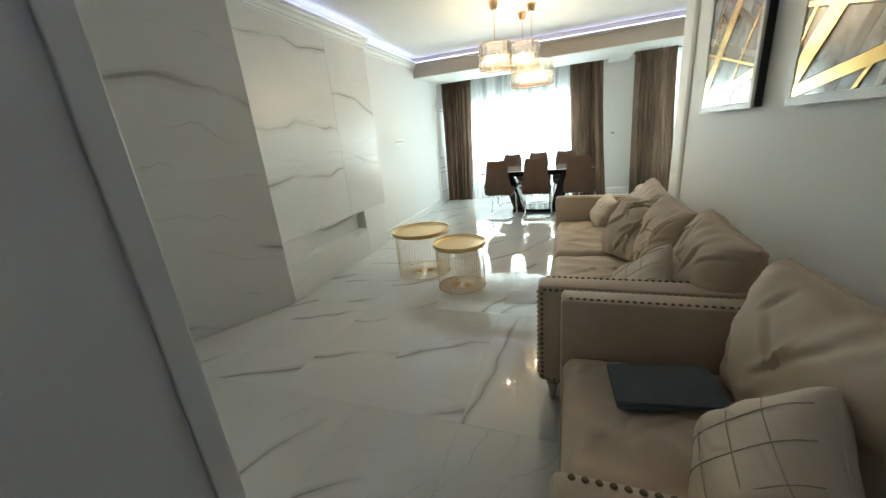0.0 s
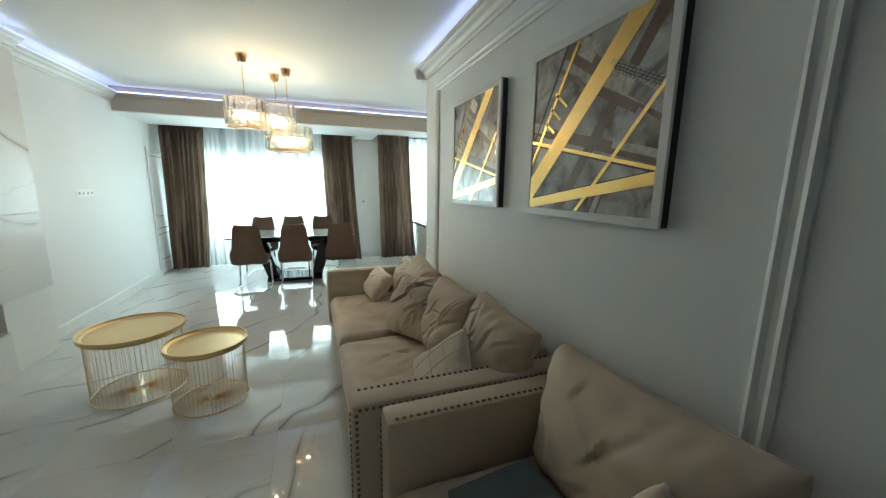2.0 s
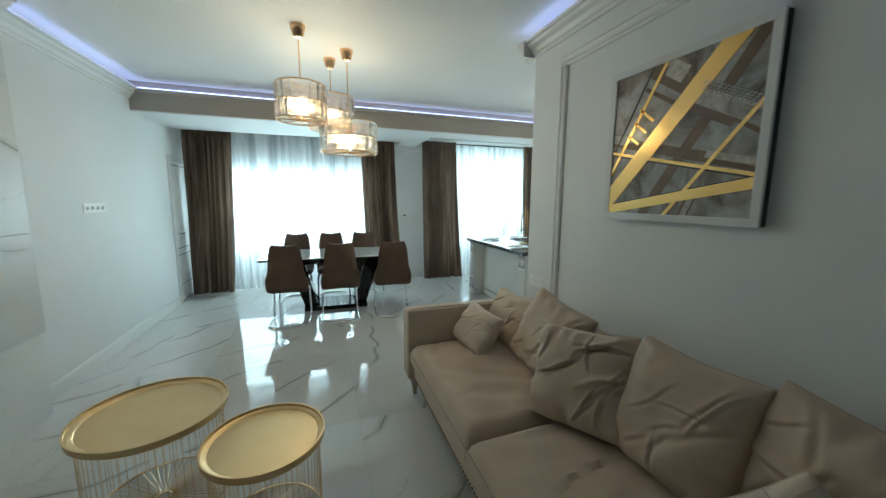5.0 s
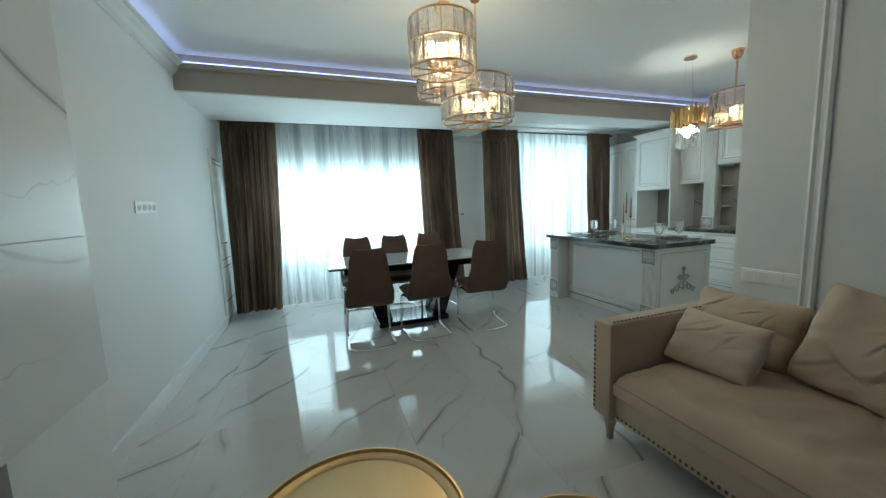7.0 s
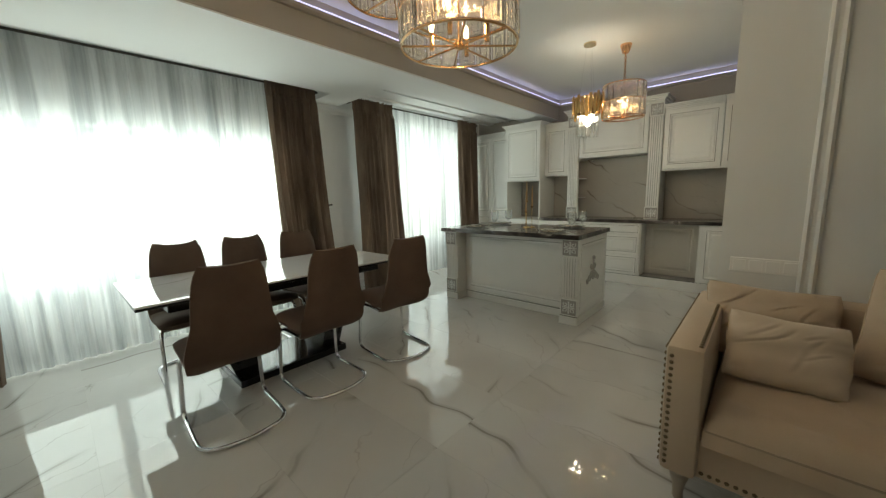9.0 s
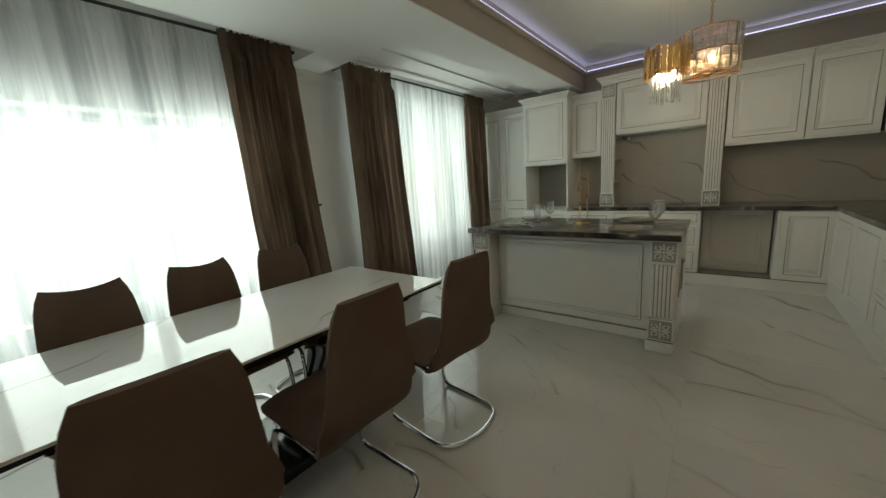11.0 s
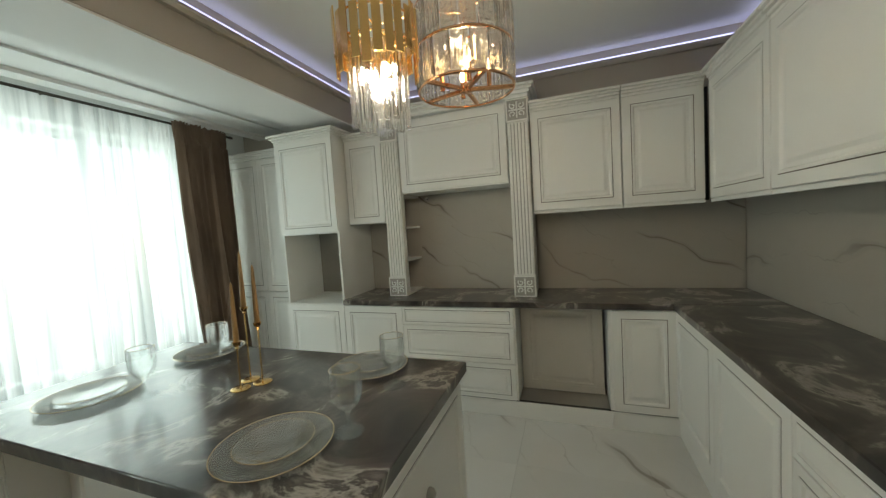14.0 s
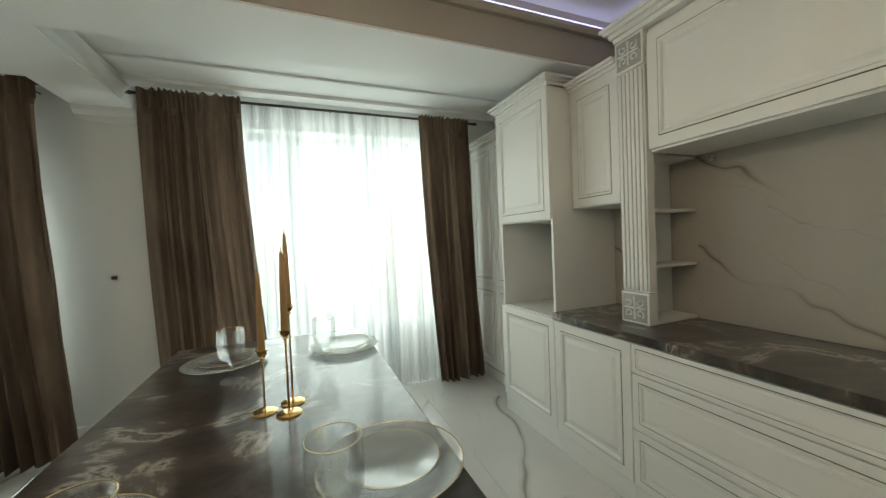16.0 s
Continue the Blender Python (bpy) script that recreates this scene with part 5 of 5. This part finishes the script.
def pilaster(parent, x, w, z0, z1, y, deep):
    """A fluted column with a carved block at head and foot."""
    cap = w * 1.0
    col = part("pilaster", boxes(((x, y, z0), (x + w, y + deep, z0 + cap)), ((x + 0.006, y + 0.014, z0 + cap), (x + w - 0.006, y + deep, z1 - cap)), ((x, y, z1 - cap), (x + w, y + deep, z1)), bevel=0.003), LACQUER, parent, "fluted pilaster with carved blocks")
    # grey ground board behind the flute strips
    part("flute_ground", boxes(((x + w * 0.1, y + 0.0118, z0 + cap + 0.012), (x + w * 0.9, y + 0.0136, z1 - cap - 0.012))), CARVE_BACK, col, "grey ground in the flutes")
    n = 6
    for k in range(n):
        c = x + w * (0.13 + 0.74 * k / (n - 1))
        bm = bmesh.new()
        box(bm, (c - w * 0.053, y + 0.001, z0 + cap + 0.01), (c + w * 0.053, y + 0.0145, z1 - cap - 0.01), 0.002, 1)
        part("flute_strip", bm, LACQUER, col)
    for z in (z0, z1 - cap):
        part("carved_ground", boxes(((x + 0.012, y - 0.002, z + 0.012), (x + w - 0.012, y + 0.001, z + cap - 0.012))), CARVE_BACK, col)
        bm = bmesh.new()
        carving(bm, x + w / 2, z + cap / 2, w * 0.86, y - 0.003)
        part("carving", bm, TRIM, col, "carved leaf scroll", smooth=True)
    return col


pilaster(u, 0.0, 0.17, 0.902, 2.425, -0.035, 0.07)
pilaster(u, 1.105, 0.17, 0.902, 2.425, -0.035, 0.07)
part("alcove_back", boxes(((0.002, 0.036, 0.902), (0.02, 0.355, 1.80))), LACQUER, u)
for z in (0.902, 1.20, 1.495, 1.782):
    part("shelf", boxes(((0.021, 0.04, z), (0.165, 0.355, z + 0.016)), bevel=0.001), LACQUER, u, "open shelf in the alcove side")
part("alcove_side", boxes(((1.115, 0.036, 0.902), (1.26, 0.355, 1.795))), LACQUER, u)

for y0, y1, label in ((5.54, 4.925, "white wall cabinet with one wide moulded door"), (4.92, 4.432, "white wall cabinet with one narrow moulded door")):
    u = thing("wall_cabinet", pose(UP_X, y0, 1.565, 0, 0, -90), label, "cabinet", "kitchen wall units")
    carcass(u, y0 - y1, 0.355, 0, 0.75)
    front(u, "door", 0, 0.002, y0 - y1, 0.745)
    crown_top(u, y0 - y1, 0.34, 0.745, False, False)
    part("light_rail", boxes(((0, -0.016, -0.022), (y0 - y1, 0.01, -0.001)), bevel=0.003), LACQUER, u)
# near-black block put in for the shade of the open corner gap
tagged(part("corner_filler", boxes(((UP_X + 0.02, 4.402, 1.56), (UP_X + 0.3, 4.430, 2.30))), BLACK_GAP), "dark unfinished gap between the corner wall cabinets", "panel")

# south run, facing the island
def south(x, y=4.64, z=0):
    return pose(x, y, z, 0, 0, 180)


for x, w, kind, label in ((4.855, 0.625, "door", "white base cabinet with a moulded door next to the corner"), (4.23, 0.645, "door", "white base cabinet with a wide moulded door"), (3.585, 0.68, "drawer", "white base cabinet with three moulded drawers on the long run")):
    u = thing("base_cabinet" if kind == "door" else "drawer_cabinet", south(x), label, "cabinet", "kitchen units")
    carcass(u, w, 0.56, 0.13, 0.855)
    if kind == "door":
        front(u, "door", 0, 0.135, w, 0.85)
    else:
        front(u, "drawer", 0, 0.70, w, 0.85, SLIM_RINGS)
        front(u, "drawer", 0, 0.418, w, 0.698, DRAWER_RINGS)
        front(u, "drawer", 0, 0.135, w, 0.415, DRAWER_RINGS)
    plinth(u, w)
u = thing("fridge_cabinet", south(2.90), "tall white panelled fridge housing at the wall end", "cabinet", "kitchen units")
carcass(u, 0.605, 0.56, 0.10, 2.47)
front(u, "door", 0, 0.105, 0.605, 0.825)
front(u, "door", 0, 0.83, 0.605, 2.44)
crown_top(u, 0.605, 0.5, 2.44, True, True)
plinth(u, 0.605, 0.10)
for x0, x1, label in ((4.985, 4.26, "white wall cabinet over the corner"), (4.255, 3.40, "white wall cabinet with a wide moulded door over the worktop"), (3.395, 2.905, "white wall cabinet beside the fridge housing")):
    u = thing("wall_cabinet", south(x0, 4.40, 1.565), label, "cabinet", "kitchen wall units")
    carcass(u, x0 - x1, 0.335, 0, 0.75)
    front(u, "door", 0, 0.002, x0 - x1, 0.745)
    crown_top(u, x0 - x1, 0.32, 0.745, False, False)
    part("light_rail", boxes(((0, -0.016, -0.022), (x0 - x1, 0.01, -0.001)), bevel=0.003), LACQUER, u)

# worktop and stone behind it
tagged(part("worktop", boxes(((4.825, SOUTH, 0.857), (EAST, 7.198, 0.90)), ((2.905, SOUTH, 0.857), (4.824, 4.675, 0.90)), bevel=0.004), DARK_STONE), "polished dark brown stone worktop with pale veins", "worktop")
back = tagged(part("splashback", boxes(((EAST - 0.016, 5.72, 0.902), (EAST - 0.001, 6.64, 1.80))), SPLASH), "grey-beige veined stone splashback", "splashback")
part("stone_panel", boxes(((EAST - 0.016, 4.08, 0.902), (EAST - 0.001, 5.54, 1.562))), SPLASH, back)
part("stone_panel", boxes(((EAST - 0.016, 6.83, 0.902), (EAST - 0.001, 7.198, 1.558))), SPLASH, back)
part("stone_panel", boxes(((2.91, SOUTH + 0.001, 0.902), (EAST - 0.018, SOUTH + 0.016, 1.562))), SPLASH, back)
bm = bmesh.new()
rod(bm, (0, 0, 0), (0, -0.02, 0), 0.016)
rod(bm, (0, -0.018, 0), (0, -0.05, 0), 0.008)
tagged(part("pipe_stub", bm, CHROME, m=pose(EAST - 0.02, 6.55, 1.765, 0, 0, -90)), "small dark pipe stub high in the alcove", "pipe")

# ---- island ----
ISL = thing("kitchen_island", pose(2.82, 7.44, 0, 0, 0, -90), "white panelled kitchen island with fluted carved corner posts", "kitchen island")
L, D = 1.69, 0.80
part("body", boxes(((0.175, 0.20, 0.09), (L - 0.175, D, 0.855)), ((0.02, 0.02, 0.09), (0.174, D - 0.001, 0.855)), ((L - 0.174, 0.02, 0.09), (L - 0.02, D - 0.001, 0.855))), LACQUER, ISL)
part("base_moulding", boxes(((0.0, 0.0, 0), (0.185, D, 0.085)), ((L - 0.185, 0, 0), (L, D, 0.085)), ((0.186, 0.18, 0), (L - 0.186, D, 0.085)), bevel=0.006), LACQUER, ISL)
bm = bmesh.new()
panel(bm, 0.18, 0.10, L - 0.18, 0.85, 0.18, 0.018, [(0.06, 0), (0.0605, -0.0025), (0.0645, -0.0025), (0.065, 0.006), (0.082, 0.005), (0.09, -0.004), (0.10, -0.004)])
patina(part("front_panel", bm, LACQUER, ISL), 0.18, 0.10, L - 0.18, 0.85, 0.18, 0.0605, 0.0645)
part("plinth_line", boxes(((0.188, 0.176, 0.0855), (L - 0.188, 0.181, 0.0895)), ((-0.001, -0.001, 0.0855), (0.1735, 0.015, 0.0895)), ((L - 0.1735, -0.001, 0.0855), (L - 0.0005, 0.015, 0.0895))), PATINA, ISL)
pilaster(ISL, 0.0, 0.172, 0.092, 0.855, 0.0, 0.02)
pilaster(ISL, L - 0.172, 0.172, 0.092, 0.855, 0.0, 0.02)
# end panel with a carved ornament
bm = bmesh.new()
panel(bm, 0.02, 0.10, D - 0.01, 0.85, -0.018, 0.018, [(0.05, 0), (0.0505, -0.0025), (0.054, -0.0025), (0.0545, 0.004), (0.07, 0.003), (0.078, -0.004), (0.09, -0.004)])
endp = part("end_panel", bm, LACQUER, ISL, m=pose(L - 0.02, 0, 0, 0, 0, 90))
patina(endp, 0.02, 0.10, D - 0.01, 0.85, -0.018, 0.0505, 0.054)
bm = bmesh.new()
for s in (-1, 1):
    for k, (a, b, r) in enumerate(((0.03, -0.02, 0.045), (0.09, -0.05, 0.04), (0.045, 0.06, 0.035), (0.15, -0.075, 0.03))):
        pts = [(0.40 + s * (a + r * (1 - 0.75 * t / 16) * math.cos(0.5 * t)), -0.016, 0.47 + b + r * (1 - 0.75 * t / 16) * math.sin(0.5 * t)) for t in range(17)]
        tube(bm, pts, 0.0075, 6)
tube(bm, [(0.40, -0.016, 0.40), (0.40, -0.020, 0.50), (0.40, -0.016, 0.62)], 0.012, 8)
bmesh.ops.create_icosphere(bm, subdivisions=2, radius=0.022, matrix=pose(0.40, -0.018, 0.63))
part("ornament", bm, CARVE_BACK, endp, "carved leaf ornament", smooth=True)
tagged(part("island_worktop", boxes(((2.765, 5.735, 0.857), (3.655, 7.465, 0.902)), bevel=0.004), DARK_STONE), "polished dark stone island top with pale veins", "worktop")

# ---- table setting on the island ----
TOP = 0.9025


def place(x, y, turn):
    root = thing("place_setting_plate", pose(x, y, TOP, 0, 0, turn), "clear glass charger plate with a thin gold rim", "plate", "plates on the island")
    bm = bmesh.new()
    lathe(bm, [(0.001, 0), (0.085, 0), (0.10, 0.004), (0.15, 0.014), (0.158, 0.018), (0.158, 0.021), (0.148, 0.018), (0.10, 0.008), (0.085, 0.004), (0.001, 0.004)], seg=64)
    part("plate", bm, RIB_GLASS, root, smooth=True)
    bm = bmesh.new()
    tube(bm, [(0.158 * math.cos(math.tau * k / 64), 0.158 * math.sin(math.tau * k / 64), 0.020) for k in range(65)], 0.0016, 6)
    part("gold_rim", bm, PALE_GOLD, root)
    bm = bmesh.new()
    for k in range(96):
        a = math.tau * k / 96
        rod(bm, (0.104 * math.cos(a), 0.104 * math.sin(a), 0.0095), (0.150 * math.cos(a), 0.150 * math.sin(a), 0.0195), 0.0015, seg=4)
    tagged(part("ribbing", bm, RIB_GLASS, root), kind="stuff")
    small = thing("glass_plate", pose(x, y, TOP + 0.012, 0, 0, turn), "small clear ribbed glass plate on the charger", "plate", "small plates on the island")
    bm = bmesh.new()
    lathe(bm, [(0.001, 0), (0.06, 0), (0.075, 0.004), (0.105, 0.013), (0.105, 0.016), (0.075, 0.008), (0.06, 0.004), (0.001, 0.004)], seg=56)
    part("plate", bm, RIB_GLASS, small, smooth=True)
    bm = bmesh.new()
    tube(bm, [(0.105 * math.cos(math.tau * k / 56), 0.105 * math.sin(math.tau * k / 56), 0.0145) for k in range(57)], 0.0013, 6)
    part("gold_rim", bm, PALE_GOLD, small)


def goblet(x, y):
    root = thing("wine_glass", pose(x, y, TOP) @ Matrix.Scale(1.2, 4), "clear ribbed glass goblet on a short stem", "glass", "goblets on the island")
    bm = bmesh.new()
    lathe(bm, [(0.001, 0), (0.036, 0), (0.036, 0.0022), (0.012, 0.006), (0.0048, 0.014), (0.0042, 0.045), (0.010, 0.058), (0.026, 0.070), (0.036, 0.088), (0.0385, 0.115), (0.0375, 0.160),
               (0.0360, 0.160), (0.0368, 0.115), (0.0345, 0.090), (0.025, 0.0735), (0.010, 0.064), (0.001, 0.062)], seg=48, flute=24, deep=0.012)
    bowl = part("bowl", bm, GOBLET_GLASS, root, smooth=True)
    bm = bmesh.new()
    tube(bm, [(0.0368 * math.cos(math.tau * k / 40), 0.0368 * math.sin(math.tau * k / 40), 0.1605) for k in range(41)], 0.0009, 6)
    part("rim", bm, PALE_GOLD, bowl, "thin shining rim", smooth=True)


for x, y in ((3.03, 7.10), (3.52, 7.09), (3.51, 6.12), (2.95, 6.09)):
    place(x, y, 0)
for x, y in ((3.09, 6.88), (3.42, 6.895), (3.38, 5.94), (3.07, 5.93)):
    goblet(x, y)


def candlestick(x, y, h, candle):
    root = thing("candlestick", pose(x, y, TOP), "slim gold candlestick with a tapering golden candle", "candlestick", "candlesticks on the island")
    bm = bmesh.new()
    r = lathe(bm, [(0.036, 0), (0.036, 0.003), (0.030, 0.006), (0.006, 0.007), (0.0032, 0.010), (0.0032, h - 0.03), (0.008, h - 0.026), (0.006, h - 0.02), (0.013, h - 0.012), (0.016, h), (0.011, h + 0.001), (0.001, h - 0.004)], seg=28)
    bm.faces.new(r[0][::-1])
    part("stick", bm, GOLD, root, smooth=True)
    bm = bmesh.new()
    lathe(bm, [(0.0105, h - 0.003), (0.0105, h + 0.02), (0.0075, h + candle * 0.7), (0.005, h + candle - 0.012), (0.001, h + candle)], seg=18)
    c = part("candle", bm, CANDLE, root, "golden tapered candle", smooth=True)
    bm = bmesh.new()
    rod(bm, (0, 0, h + candle - 0.003), (0, 0, h + candle + 0.008), 0.0009, seg=6)
    part("wick", bm, FRAME_BLACK, c)


candlestick(3.225, 6.538, 0.19, 0.235)
candlestick(3.293, 6.497, 0.25, 0.235)
candlestick(3.302, 6.572, 0.31, 0.23)

# ---- kitchen pendants ----
drum_lamp(3.75, 5.69, 2.40, 2.07, 0.205, "amber crystal drum pendant on a twisted chain", ROSE_GOLD, "kitchen pendants", chain=True, arms=5)


def bar_lamp(x, y, z_top, z_bot, r):
    """A pendant of gold bars above a cluster of hanging crystal rods."""
    root = thing("pendant_lamp", pose(x, y, CEILING), "pendant of gold bars over hanging crystal rods, lit", "pendant lamp", "kitchen pendants")
    zt, zb = z_top - CEILING, z_bot - CEILING
    bm = bmesh.new()
    rg = lathe(bm, [(0.058, -0.022), (0.06, -0.018), (0.06, 0)], seg=28)
    bm.faces.new(rg[0][::-1])
    part("canopy", bm, PALE_GOLD, root, "round metal ceiling canopy", smooth=True)
    for k in range(3):
        bm = bmesh.new()
        a = math.tau * k / 3
        rod(bm, (0.03 * math.cos(a), 0.03 * math.sin(a), -0.02), (r * 0.6 * math.cos(a), r * 0.6 * math.sin(a), zt - 0.05), 0.0011, seg=6)
        part("cable", bm, CHROME, root)
    for z in (zt - 0.06, zt - 0.15):
        bm = bmesh.new()
        tube(bm, [(r * 0.93 * math.cos(math.tau * k / 32), r * 0.93 * math.sin(math.tau * k / 32), z) for k in range(33)], 0.004, 6)
        part("hoop", bm, GOLD, root)
    for z in (zt - 0.06, zt - 0.15):
        for k in range(4):
            a = math.tau * k / 4
            bm = bmesh.new()
            rod(bm, (0, 0, z), (r * 0.93 * math.cos(a), r * 0.93 * math.sin(a), z), 0.003, seg=6)
            part("spoke", bm, GOLD, root)
    rnd = random.Random(4)
    for k in range(24):
        a = 360 * k / 24
        top, low = zt - rnd.uniform(0, 0.06), zt - rnd.uniform(0.19, 0.275)
        part("gold_bar", boxes(((-0.0155, -r - 0.004 - 0.006 * (k % 2), low), (0.0155, -r + 0.002 - 0.006 * (k % 2), top)), bevel=0.0015), GOLD, root, m=pose(0, 0, 0, 0, 0, a))
    for ring, count in ((0.70, 18), (0.48, 12), (0.22, 6)):
        for k in range(count):
            a = 360 * k / count + ring * 40
            low = zb + (0.10 - 0.09 * (1 - ring)) * rnd.uniform(0.2, 1.0)
            ob = part("crystal_rod", boxes(((-0.008, -r * ring - 0.008, low), (0.008, -r * ring + 0.008, zt - 0.16)), bevel=0.002), ICE_CRYSTAL, root, m=pose(0, 0, 0, 0, 0, a))
            ob.visible_shadow = False
    for k in range(5):
        a = math.tau * k / 5 + 0.5
        bm = bmesh.new()
        bmesh.ops.create_icosphere(bm, subdivisions=2, radius=0.020, matrix=pose(0.05 * math.cos(a), 0.05 * math.sin(a), zt - 0.27 + 0.03 * (k % 2)))
        b = part("bulb", bm, BULB_COOL, root, "glowing bulb", smooth=True)
        b.visible_shadow = False


bar_lamp(3.45, 5.95, 2.32, 1.85, 0.148)

# ---- floor tiles ----
bm = bmesh.new()
TX, TY = 0.60, 1.20
box(bm, (0.0006, 0.0006, -0.0055), (TX - 0.0006, TY - 0.0006, 0))
tile_mesh = None
for i in range(-7, 9):
    for j in range(-2, 8):
        x, y = i * TX + 0.12, j * TY - 0.35
        if x > EAST or y > WALL_Y or (x < -2.4 and y > 3.3):
            continue
        if tile_mesh is None:
            first = part("tile", bm, FLOOR, floor, m=pose(x, y, 0))
            tile_mesh = first.data
        else:
            shared("tile", tile_mesh, floor, pose(x, y, 0))
